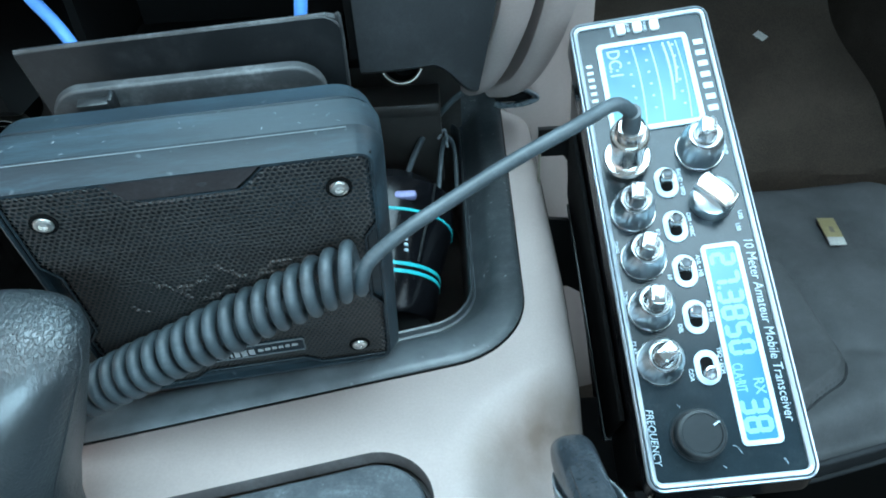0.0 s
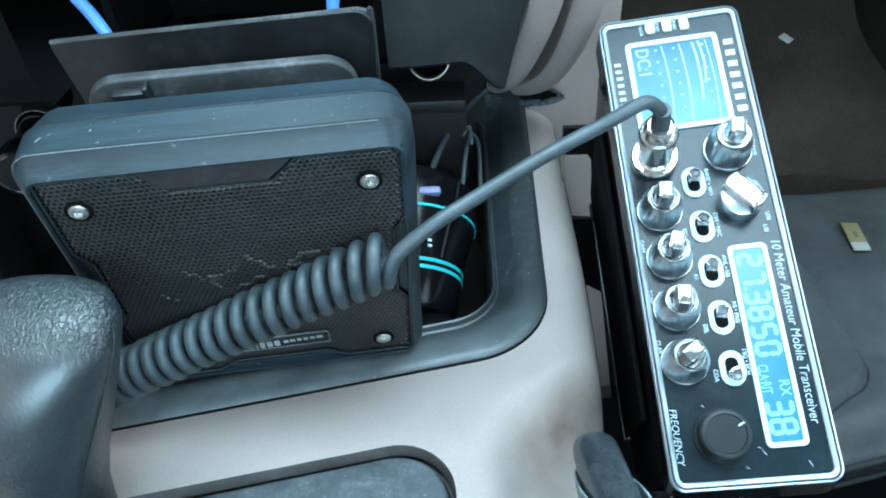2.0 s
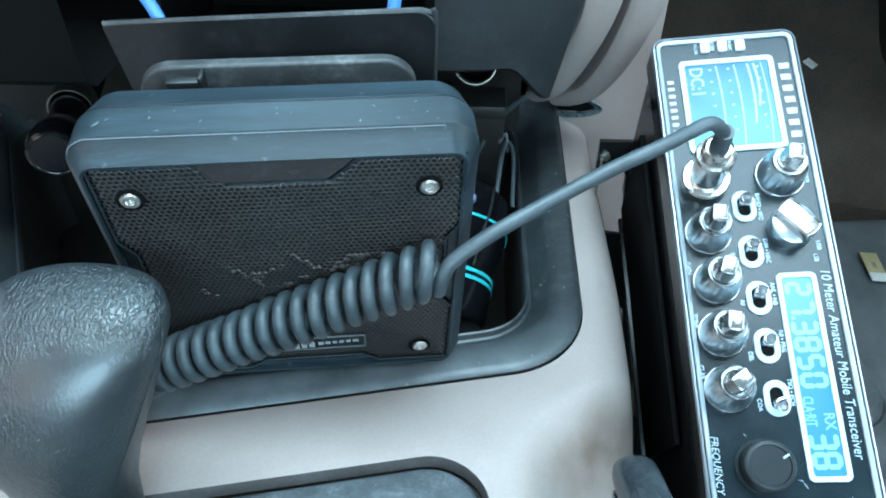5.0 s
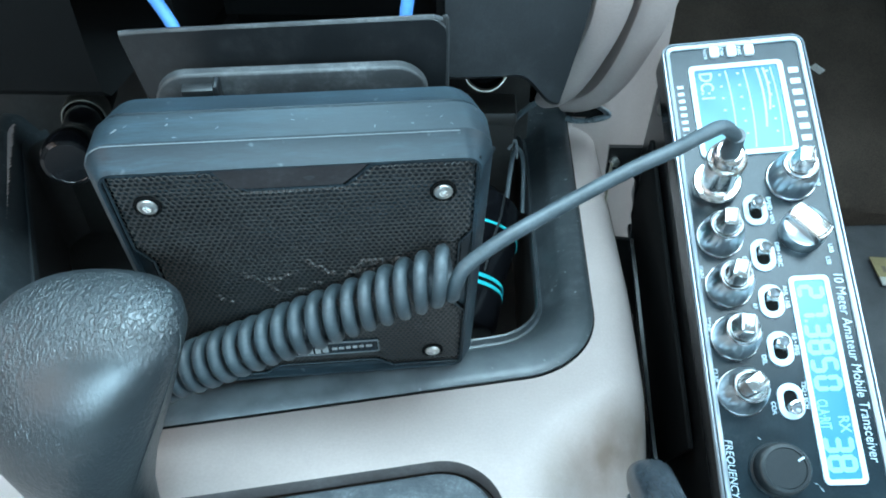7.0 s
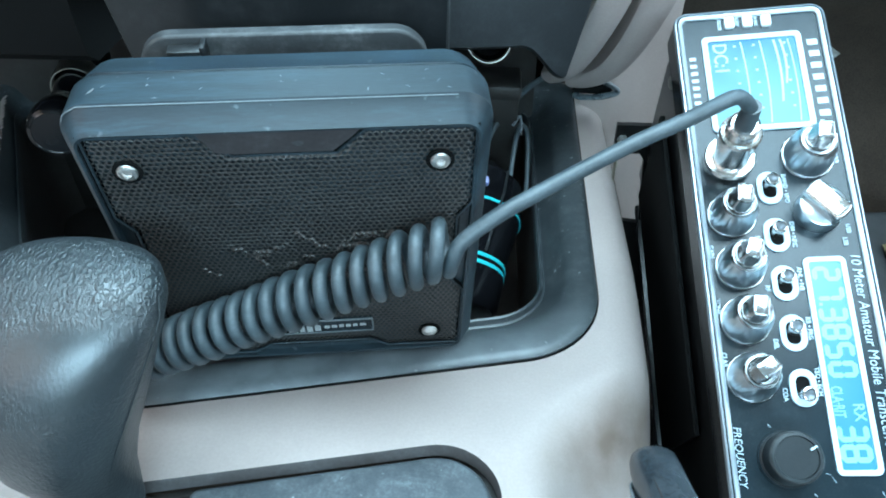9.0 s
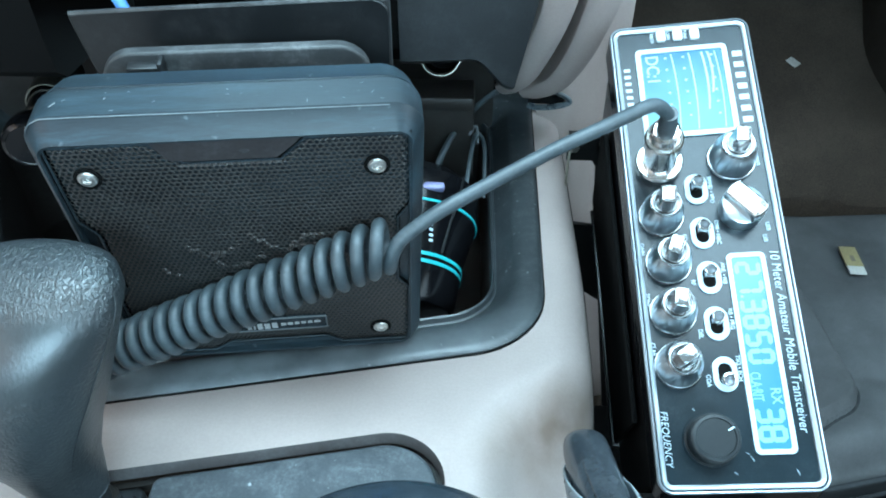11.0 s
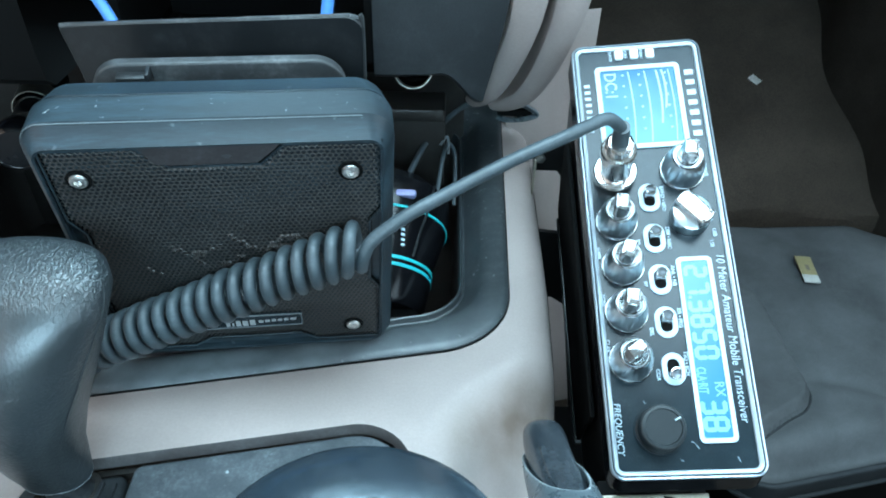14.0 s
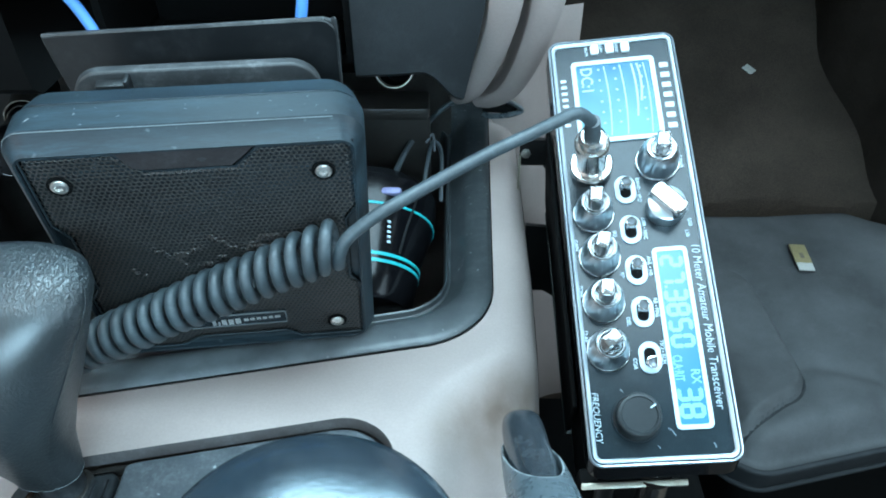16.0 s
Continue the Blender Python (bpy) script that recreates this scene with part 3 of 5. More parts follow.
def centre_panel():
    """The face narrows downwards along the bolster and rolls under at its lower edge."""
    rings = []
    for i in range(29):
        f = i / 28
        ring = []
        low = 0.0795 - 0.020 * step(0.55, 1.0, f)
        for k in range(25):
            g = k / 24
            z = 0.34 + (low - 0.34) * min(1, g / 0.8)
            x1 = 0.0375 + 0.06 * max(0, z - 0.12) - 0.30 * max(0, 0.12 - z) ** 1.18
            y = 0.289 + 0.010 * step(0.34, 0.12, z) + 0.06 * max(0, 0.105 - z) + 0.012 * f * f
            if g > 0.8:
                a = (g - 0.8) / 0.2 * math.pi / 2
                y += 0.004 + 0.045 * (1 - math.cos(a))
                z -= 0.004 * math.sin(a)
            ring.append((-0.0285 + (x1 + 0.0285) * f, y, z))
        rings.append(ring)
    return loft(rings, False, False, closed=False)


part("centre_panel", centre_panel(), DASH, dash)
# knee panel set well forward, plus an unseen cover, to shade the tray's left
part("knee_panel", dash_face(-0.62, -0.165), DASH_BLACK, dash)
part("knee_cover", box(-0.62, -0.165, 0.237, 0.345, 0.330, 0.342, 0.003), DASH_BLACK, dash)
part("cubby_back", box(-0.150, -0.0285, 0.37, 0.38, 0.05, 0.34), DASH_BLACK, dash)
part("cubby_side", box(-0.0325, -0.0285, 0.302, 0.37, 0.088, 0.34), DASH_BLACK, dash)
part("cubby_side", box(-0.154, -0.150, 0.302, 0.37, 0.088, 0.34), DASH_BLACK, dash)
part("cubby_shelf", box(-0.150, -0.0325, 0.285, 0.37, 0.172, 0.176, 0.001), DASH, dash)
part("under_panel", box(-0.62, 0.02, 0.40, 0.41, -0.10, 0.076), BIN, dash)
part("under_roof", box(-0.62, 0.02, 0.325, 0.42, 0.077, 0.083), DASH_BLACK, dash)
part("lip", box(-0.17, 0.0075, 0.322, 0.345, 0.0435, 0.0515, 0.002), BIN, dash)
part("lip_wall", box(-0.17, 0.0075, 0.340, 0.346, -0.01, 0.0435, 0.001), BIN, dash)


def bolster(points, widths, thick):
    """A curved band with a rounded front."""
    path = smooth_path(points, 10)
    n = len(path)
    rings = []
    for i, p in enumerate(path):
        f = i / (n - 1)
        t = (path[min(i + 1, n - 1)] - path[max(i - 1, 0)]).normalized()
        s = Vector((0, 1, 0)).cross(t).normalized()
        d = t.cross(s).normalized()
        if d.y > 0:
            d = -d
        w = widths[0] + (widths[1] - widths[0]) * f
        ring = []
        for k in range(9):
            a = math.pi * k / 8
            ring.append(p - s * math.cos(a) * w + d * (math.sin(a) ** 0.6 * thick * 0.5))
        ring += [p + s * w - d * thick * 2.5, p - s * w - d * thick * 2.5]
        rings.append(ring)
    return loft(rings)


part("inner_bolster", bolster(BOL1, (0.0104, 0.0050), 0.010), TAN, dash)
part("outer_bolster", bolster(BOL2, (0.0107, 0.0045), 0.010), TAN, dash)

# power sockets with bright rims under the dash
def socket(m, r):
    s = thing("power_socket", "black round power socket with a dull bright rim under the dashboard", "power socket", m, "power sockets under the dashboard")
    part("rim", lathe([(r, -0.012), (r, 0.0), (r * 0.98, 0.0012), (r * 0.92, 0.0012), (r * 0.88, 0.0), (r * 0.86, -0.010)], 40, False), DULL_RING, s, "dull bright metal rim")
    part("body", lathe([(r * 0.99, -0.04), (r * 0.99, -0.002), (r * 0.86, -0.004), (r * 0.84, -0.03)], 32), DASH_BLACK, s)
    return s


socket(pose(-0.0098, 0.310, 0.0815, 68, 0, 0), 0.0105)
PLUG_IN = pose(-0.2140, 0.312, 0.0510, 88, 0, 14)
socket(PLUG_IN, 0.0112)
adapter = thing("power_adapter", "glossy black round power adapter plugged into a socket", "power adapter", PLUG_IN)
part("body", lathe([(0.0088, -0.020), (0.0088, 0.0015), (0.0092, 0.0040), (0.0084, 0.0100), (0.0082, 0.0180), (0.0094, 0.0250), (0.0118, 0.0310), (0.0128, 0.0370), (0.0128, 0.0415), (0.0120, 0.0450), (0.0110, 0.0458)], 40), GADGET, adapter)
part("end_cap", lathe([(0.0111, 0.0456), (0.0102, 0.0462), (0.0095, 0.0452), (0.0060, 0.0438), (0.0001, 0.0434)], 40, False), GLOSS, adapter, "glossy dished end")


# pull-out pocket panel in front of the cubby
pocket = thing("pocket_panel", "scratched dark plastic pocket panel below the cubby", "panel", pose(0, 0, 0))
pp = [(-0.1445, 0.1318), (-0.0248, 0.1392), (-0.0262, 0.085), (-0.138, 0.082)]
def pocket_ring(y, d):
    q = rounded([(p[0], p[1]) for p in reversed(pp)], [0.002, 0.002, 0.0060, 0.002], 5)
    c = Vector((-0.085, 0.11))
    return [((c + (p - c) * (1 - d)).x, y + 0.10 * (0.14 - p.y), (c + (p - c) * (1 - d)).y) for p in q]
part("plate", loft([pocket_ring(0.2362, 0.01), pocket_ring(0.2355, 0.0), pocket_ring(0.2325, 0.0), pocket_ring(0.2318, 0.01)]), POCKET, pocket)
part("top_lip", tube([(-0.1435, 0.2335, 0.1316), (-0.0300, 0.2335, 0.1388)], 0.0011, 8), DUSTY, pocket)
part("side_lip", tube(smooth_path([(-0.0300, 0.2335, 0.1388), (-0.0268, 0.2336, 0.1376), (-0.0256, 0.2338, 0.1345), (-0.0264, 0.2378, 0.088)]), 0.0010, 8), DUSTY, pocket)
part("arm", box(-0.135, -0.130, 0.236, 0.330, 0.090, 0.100, 0.001), DASH_BLACK, pocket)
part("arm", box(-0.040, -0.035, 0.236, 0.330, 0.090, 0.100, 0.001), DASH_BLACK, pocket)

tubing = thing("tube_loop", "bright blue plastic tube loop hanging in the cubby", "tube", pose(0, 0, 0))
part("tube", tube(smooth_path([(-0.1245, 0.242, 0.120), (-0.1278, 0.2445, 0.1295), (-0.1320, 0.246, 0.1378), (-0.1368, 0.246, 0.1470), (-0.1366, 0.2455, 0.1505), (-0.1320, 0.245, 0.1520), (-0.1150, 0.245, 0.1520), (-0.0804, 0.245, 0.1525), (-0.0520, 0.245, 0.1540), (-0.0420, 0.246, 0.1520), (-0.0393, 0.246, 0.1470), (-0.0411, 0.2445, 0.1335), (-0.0425, 0.241, 0.122)], 8), 0.0024, 14), BLUE, tubing)

# ---- speaker ----
SU, SV, SN = Vector((0.9916, 0.1288, -0.0067)), Vector((0.0291, -0.1730, 0.9845)), Vector((0.1257, -0.9765, -0.1753))
SO = Vector((-0.0249, 0.1738, 0.1082))
SPK = axes(SO, SU, SV, SN)
speaker = thing("speaker", "scuffed black plastic communications speaker with a perforated grille", "speaker", SPK)
def body_outline(dx, dt, db, r):
    return rounded([(-0.1052 + dx, -0.1075 + db), (0.0134 - dx, -0.1075 + db), (0.0158 - dx, 0.0240 - dt), (-0.1058 + dx, 0.0240 - dt)], r, 8)


case = loft([[(p.x, p.y, z) for p in body_outline(dx, dt, db, r)] for z, dx, dt, db, r in
             ((-0.044, 0.020, 0.030, 0.020, 0.010), (-0.042, 0.014, 0.024, 0.014, 0.010), (-0.029, 0.004, 0.0080, 0.004, 0.012), (-0.0260, 0.002, 0.0048, 0.002, 0.012), (-0.0172, 0.0006, 0.0030, 0.0006, 0.011), (-0.0167, 0.0014, 0.0038, 0.0014, 0.011), (-0.0160, 0.0014, 0.0038, 0.0014, 0.011), (-0.0155, 0.0, 0.0026, 0.0, 0.011), (-0.0040, 0.0, 0.0032, 0.0, 0.010), (-0.0030, 0.0005, 0.0040, 0.0005, 0.010), (0.0010, 0.0034, 0.0094, 0.0034, 0.006), (0.0016, 0.0040, 0.0102, 0.0042, 0.005), (0.0014, 0.0048, 0.0110, 0.0050, 0.0045), (-0.0010, 0.0050, 0.0113, 0.0054, 0.0045))], True, True)
part("case", case, CASE, speaker)
MESH_OUT = [(-0.1000, 0.0123), (-0.0690, 0.0123), (-0.0600, 0.0040), (-0.0300, 0.0040), (-0.0215, 0.0123), (0.0105, 0.0123), (0.0105, -0.0195), (0.0060, -0.0260), (0.0052, -0.0600), (0.0092, -0.0660), (0.0084, -0.1008), (-0.0190, -0.1008), (-0.0260, -0.0958), (-0.0640, -0.0958), (-0.0710, -0.1008), (-0.0980, -0.1008), (-0.0995, -0.0640), (-0.0955, -0.0580), (-0.0955, -0.0270), (-0.1000, -0.0200)]


DENTS = [[(-0.0455, -0.0300), (-0.0400, -0.0375), (-0.0330, -0.0385), (-0.0140, -0.0360)], [(-0.0675, -0.0355), (-0.0630, -0.0400), (-0.0560, -0.0395), (-0.0500, -0.0360)],
         [(-0.0600, -0.0430), (-0.0560, -0.0475), (-0.0480, -0.0460), (-0.0430, -0.0415)], [(-0.0790, -0.0470), (-0.0745, -0.0500)], [(-0.0330, -0.0385), (-0.0270, -0.0330), (-0.0150, -0.0330)]]


def grille_mesh(pitch=0.00195, hole=0.00079, z=0.0006, depth=0.00025):
    """A steel sheet with staggered punched holes, folded back at its edge and dented here and there."""
    verts, faces = [], []
    dy = pitch * math.sqrt(3) / 2
    edge_of = {}

    def height(x, y):
        key = (round(x * 5000), round(y * 5000))
        if key not in edge_of:
            edge_of[key] = seg_distance((x, y), MESH_OUT, True)
        fold = 1 - step(0.0004, 0.0024, edge_of[key])
        return z - 0.0007 * fold + 0.0005 * noise.noise((x * 60, y * 60, 3.0)) + 0.0010 * math.exp(-((x + 0.045) ** 2 + (y + 0.045) ** 2) / 0.0012)

    for j in range(72):
        for i in range(62):
            cx, cy = -0.1030 + pitch * (i + 0.5 * (j % 2)), -0.1030 + dy * j
            if not inside((cx, cy), MESH_OUT) or seg_distance((cx, cy), MESH_OUT, True) < 0.0006:
                continue
            dent = min(seg_distance((cx, cy), d) for d in DENTS)
            lip = 0.0008 * noise.random() if dent < 0.0010 else 0.0
            tilt = 0.38 * (noise.random() - 0.2) if dent < 0.0010 else 0.0
            base, mid = len(verts), height(cx, cy)
            for k in range(6):
                a = math.radians(60 * k + 30)
                x, y = cx + pitch / math.sqrt(3) * math.cos(a), cy + pitch / math.sqrt(3) * math.sin(a)
                verts.append((x, y, height(x, y)))
            for dz in (lip, -depth):
                for k in range(6):
                    a = math.radians(60 * k + 30)
                    verts.append((cx + hole * math.cos(a), cy + hole * math.sin(a), mid + dz + tilt * hole * math.sin(a)))
            for k in range(6):
                m = (k + 1) % 6
                faces.append((base + k, base + m, base + 6 + m, base + 6 + k))
                faces.append((base + 6 + k, base + 6 + m, base + 12 + m, base + 12 + k))
    me = bpy.data.meshes.new("grille")
    me.from_pydata(verts, [], faces)
    me.materials.append(GRILLE)
    ob = new("grille", me)
    ob.parent = speaker
    ob["label"] = "black perforated steel grille with dents"
    return ob


grille_mesh()
def ring_path(poly, z):
    return [(p[0], p[1], z) for p in poly]
outer_ = [Vector(p) for p in MESH_OUT]
part("grille_border", loft([ring_path([p + (Vector((-0.047, -0.043)) - p) * d for p in outer_], z) for d, z in ((-0.016, -0.0010), (-0.014, 0.0009), (-0.006, 0.0006), (0.010, -0.0010))], False, False), CONE, speaker, smooth=False)
trim = [(p.x, p.y, 0.0006) for p in rounded([Vector(p) for p in MESH_OUT], 0.0008, 3)]
part("grille_trim", tube(trim + trim[:1], 0.00042, 6), CASE, speaker, "thin raised edge round the grille")
part("baffle", slab(rect(-0.0985, 0.0080, -0.1005, 0.0135, 0.003), -0.0045, -0.0015), CONE, speaker)
part("cone", moved(lathe([(0.040, 0.0), (0.039, 0.0003), (0.036, 0.0003), (0.034, -0.001), (0.014, -0.0045), (0.0, -0.003)], 40), pose(-0.045, -0.052, -0.0016)), CONE, speaker)
part("top_inset", slab([Vector(p) for p in ((-0.0640, 0.0060), (-0.0590, 0.0052), (-0.0310, 0.0052), (-0.0255, 0.0100), (-0.0220, 0.0138), (-0.0690, 0.0138))], 0.0, 0.0013), INSET, speaker)


def screw(x, y, r=0.0030):
    s = part("screw", moved(lathe([(r, 0.0), (r, 0.0006), (r * 0.94, 0.0010), (r * 0.76, 0.0013), (r * 0.46, 0.0014), (r * 0.40, 0.0006), (0.0001, 0.0005)], 20, False), pose(x, y, 0.0012)), STEEL, speaker, "bright button-head screw")
    part("washer", moved(lathe([(r * 1.42, 0.0), (r * 1.42, 0.0005), (r * 0.9, 0.0006)], 20, False), pose(x, y, 0.0011)), CONE, s)


for sx, sy in ((0, 0), (-0.0901, 0), (-0.0028, -0.0908), (-0.0880, -0.0908)):
    screw(sx, sy)
# light ticks and scuffs in the plastic, and dents in the grille
SCUFF = material("pale_scuff", (0.16, 0.18, 0.19), 0.6, grain=900, bump=0.0)
part("badge", slab(rect(-0.0660, -0.0240, -0.0880, -0.0800, 0.0008), 0.0008, 0.0018, 0.0003), FACE, speaker, "small black badge with worn marks")
badge = speaker.children[-1]
MARK = material("worn_print", (0.34, 0.35, 0.35), 0.5, grain=1500, bump=0.0, spread=0.3, stain=0.3)
part("badge_edge", frame_ring(rect(-0.0660, -0.0240, -0.0880, -0.0800, 0.0008, 3), rect(-0.0655, -0.0245, -0.0875, -0.0805, 0.0006, 3), 0.0016, 0.0021), SCUFF, badge, "worn pale edge")
for x0, x1, y0, y1 in ((-0.0560, -0.0545, -0.0868, -0.0838), (-0.0536, -0.0528, -0.0868, -0.0846), (-0.0520, -0.0500, -0.0868, -0.0832), (-0.0492, -0.0470, -0.0868, -0.0834), (-0.0462, -0.0440, -0.0864, -0.0830), (-0.0425, -0.0405, -0.0850, -0.0836), (-0.0398, -0.0378, -0.0848, -0.0834), (-0.0370, -0.0352, -0.0846, -0.0832), (-0.0344, -0.0326, -0.0845, -0.0832), (-0.0318, -0.0300, -0.0844, -0.0830), (-0.0292, -0.0268, -0.0842, -0.0829)):
    part("mark", box(x0, x1, y0, y1, 0.0017, 0.0021), MARK, badge)
# swivel bracket behind the case
part("bracket_plate", moved(slab(rounded([(-0.0955, -0.060), (-0.0005, -0.060), (-0.0005, 0.0100), (-0.0955, 0.0100)], [0.002, 0.002, 0.012, 0.012], 8), -0.0535, -0.0495, 0.0012), pose(0, 0, 0)), DUSTY, speaker, "dusty plastic mounting plate")
part("plate_clip", box(-0.0850, -0.0730, 0.0030, 0.0070, -0.0500, -0.0450, 0.0008), POCKET, speaker)
part("clip_catch", box(-0.0740, -0.0722, 0.0010, 0.0092, -0.0500, -0.0440, 0.0006), POCKET, speaker)
part("worn_edge", tube(smooth_path([(-0.1046, 0.0110, -0.0036), (-0.1038, 0.0165, -0.0034), (-0.1000, 0.0196, -0.0033), (-0.0940, 0.0204, -0.0033), (-0.0600, 0.0204, -0.0033), (-0.0300, 0.0204, -0.0033), (0.0050, 0.0204, -0.0033)], 5), 0.00017, 6), SCUFF, speaker, "pale worn edge")
part("finger_mark", slab([Vector((-0.0405 + 0.0016 * math.cos(a) * (1 + 0.3 * math.sin(3 * a)), 0.0085 + 0.0009 * math.sin(a))) for a in [k * 0.6283 for k in range(10)]], 0.0012, 0.00136), DUSTY, speaker, "pale finger mark")
rng = random.Random(4)
for _ in range(11):
    x, z, s_ = rng.uniform(-0.100, 0.010), rng.uniform(-0.0145, -0.0045), rng.uniform(0.0002, 0.0007)
    part("scratch", moved(box(-s_, s_, -0.00006, 0.00006, -0.00005, 0.00005), pose(x, 0.02105 + 0.0003 * (z < -0.006), z, -90, 0, 0) @ pose(0, 0, 0, 0, 0, rng.uniform(-70, 70))), SCUFF, speaker)
for x, y, z, s_, a in ((-0.0790, 0.0206, -0.0052, 0.0016, 12), (-0.0810, 0.0210, -0.0105, 0.0008, 50), (-0.0510, 0.0172, -0.0018, 0.0018, 78), (-0.0960, 0.0210, -0.0085, 0.0016, 35), (-0.0620, 0.0208, -0.0120, 0.0008, 10), (-0.0200, 0.0208, -0.0060, 0.0007, 80)):
    part("scuff", moved(box(-s_, s_, -0.00018, 0.00018, -0.00018, 0.00018), pose(x, y, z, -50, 0, 0) @ pose(0, 0, 0, 0, 0, a)), SCUFF, speaker)

# ---- black gadget lying in the tray ----
g_axis = (Vector((-0.030, 0.345, 0.004)) - Vector((-0.030, 0.222, -0.046))).normalized()
g_x = Vector((1, 0, 0))
g_m = axes((-0.030, 0.2396, -0.0388), g_x, g_axis.cross(g_x) * 1.0, g_axis)
gadget = thing("gadget", "glossy black rounded gadget with turquoise bands in the tray", "gadget", g_m)
def g_ring(r, z, n=40):
    return [(r * 1.02 * math.cos(2 * math.pi * i / n), r * 0.86 * math.sin(2 * math.pi * i / n), z) for i in range(n)]
part("body", loft([g_ring(r, z) for r, z in ((0.018, 0.008), (0.026, 0.0095), (0.0285, 0.013), (0.0312, 0.028), (0.0322, 0.037), (0.0365, 0.052), (0.0402, 0.064), (0.0405, 0.080), (0.034, 0.088), (0.012, 0.091))]), GADGET, gadget)
def band(z, w):
    rr = 0.0316 if z < 0.03 else 0.0321 if z < 0.04 else 0.0396
    return loft([g_ring(rr - 0.0006, z), g_ring(rr, z), g_ring(rr, z + w), g_ring(rr - 0.0006, z + w)], False, False)
for z, w in ((0.0285, 0.0020), (0.0325, 0.0020), (0.0605, 0.0017)):
    part("band", band(z, w), CYAN, gadget, "turquoise band")
part("button", moved(box(-0.0058, 0.0058, -0.0025, 0.0025, 0, 0.0048, 0.0018), pose(0.0170, -0.0312, 0.0665)), LILAC, gadget, "pale lilac button")
for i in range(5):
    part("mark", moved(box(-0.0010, 0.0010, -0.0004, 0.0004, -0.0007, 0.0007), pose(0.0165, -0.0262 - 0.0010 * i, 0.040 + 0.0026 * i, 0, 0, 30)), PLATE, gadget)

part("seam_ridge", tube([(0.0222, -0.0205, 0.036), (0.0262, -0.0232, 0.052), (0.0305, -0.0250, 0.066), (0.0325, -0.0235, 0.080)], 0.0007, 6), POCKET, gadget)

# wires that run from the dash into the tray
wire = thing("power_wire", "thin black power wire looping into the tray", "wire", pose(0, 0, 0))
part("lead", tube(smooth_path([(-0.02, 0.285, -0.03), (-0.018, 0.300, 0.000), (-0.006, 0.335, 0.018), (0.012, 0.372, 0.022), (0.030, 0.386, 0.027), (0.042, 0.380, 0.030), (0.055, 0.376, 0.029)]), 0.0018, 8), CORD, wire)
part("lead", tube(smooth_path([(0.000, 0.280, -0.020), (0.004, 0.312, 0.004), (0.0085, 0.340, 0.018), (0.014, 0.345, 0.008), (0.014, 0.322, -0.012)]), 0.0013, 8), CORD, wire)
part("twist_tie", tube(smooth_path([(0.005, 0.338, 0.020), (0.009, 0.3435, 0.0225), (0.010, 0.338, 0.014)]), 0.0008, 6), SCUFF, wire)
part("sleeve_end", tube(smooth_path([(0.036, 0.372, 0.0275), (0.0430, 0.373, 0.0305), (0.0530, 0.373, 0.0300), (0.0620, 0.372, 0.0262), (0.0640, 0.371, 0.0235), (0.0560, 0.370, 0.0212), (0.0450, 0.370, 0.0205), (0.040, 0.372, 0.021)], 8), 0.0024, 10, 0.5), SLEEVE, wire, "glossy black cable sleeve")
part("sleeve_core", slab([Vector(p) for p in ((0.040, 0.374), (0.056, 0.373), (0.0620, 0.375), (0.056, 0.379), (0.040, 0.379))], 0.0210, 0.0265, 0.002), DASH_BLACK, wire)

# ---- radio ----
RO = Vector((0.1014, 0.2112, 0.0525))
REX, REY, REN = Vector((0.9926, -0.0182, 0.1203)), Vector((-0.0457, 0.8603, 0.5077)), Vector((-0.1128, -0.5094, 0.8531))
RADIO = axes(RO, REX, REY, REN)
radio = thing("mobile_radio", "black two-way mobile radio with chrome knobs and backlit blue displays", "radio", RADIO)
part("case", slab(rect(-0.0285, 0.0285, -0.0985, 0.0985, 0.004), -0.150, -0.004), RADIO_CASE, radio)
part("face_plate", slab(rect(-0.0285, 0.0285, -0.0985, 0.0985, 0.004), -0.004, 0.0000), FACE, radio, "dark glossy front panel")
def bez(d, z, drop=0.0):
    return [(p.x, p.y, z) for p in rect(-0.030 + d, 0.030 - d, -0.100 + d - drop, 0.100 - d, max(0.0055 - d, 0.002), 8)]
part("bezel_side", loft([bez(-0.0008, -0.0130, 0.0028), bez(0.0, -0.0012)], False, False), GLOSS, radio, "glossy dark rim side")
part("bezel", loft([bez(0.0, -0.0012), bez(0.0, 0.0006), bez(0.0003, 0.0014), bez(0.0009, 0.0016), bez(0.0011, 0.0010)], False, False), BRIGHT, radio, "polished metal rim")
part("bezel_groove", loft([bez(0.0010, 0.0009), bez(0.0016, 0.0009)], False, False), CONE, radio, "black groove in the rim")
part("inner_rim", loft([bez(0.0015, 0.0006), bez(0.0015, 0.0013), bez(0.0019, 0.0016), bez(0.0029, 0.0013), bez(0.0033, 0.0009), bez(0.0034, -0.0008)], False, False), RIM_SATIN, radio, "satin inner rim")


def display(x0, x1, y0, y1, w, mat, label):
    scr = part("display", slab(rect(x0 + w, x1 - w, y0 + w, y1 - w, 0.0008), -0.0005, 0.0004), mat, radio, label)
    part("display_frame", frame_ring(rect(x0, x1, y0, y1, 0.0022), rect(x0 + w, x1 - w, y0 + w, y1 - w, 0.0010), -0.0005, 0.0011), PLATE, scr, "pale display frame")
    return scr


TURN = Matrix(((0, 1, 0, 0), (-1, 0, 0, 0), (0, 0, 1, 0), (0, 0, 0, 1)))
def at(x, y, z=0.0004):
    """Lettering that runs down the panel, its tops to the right."""
    return Matrix.Translation((x, y, z)) @ TURN


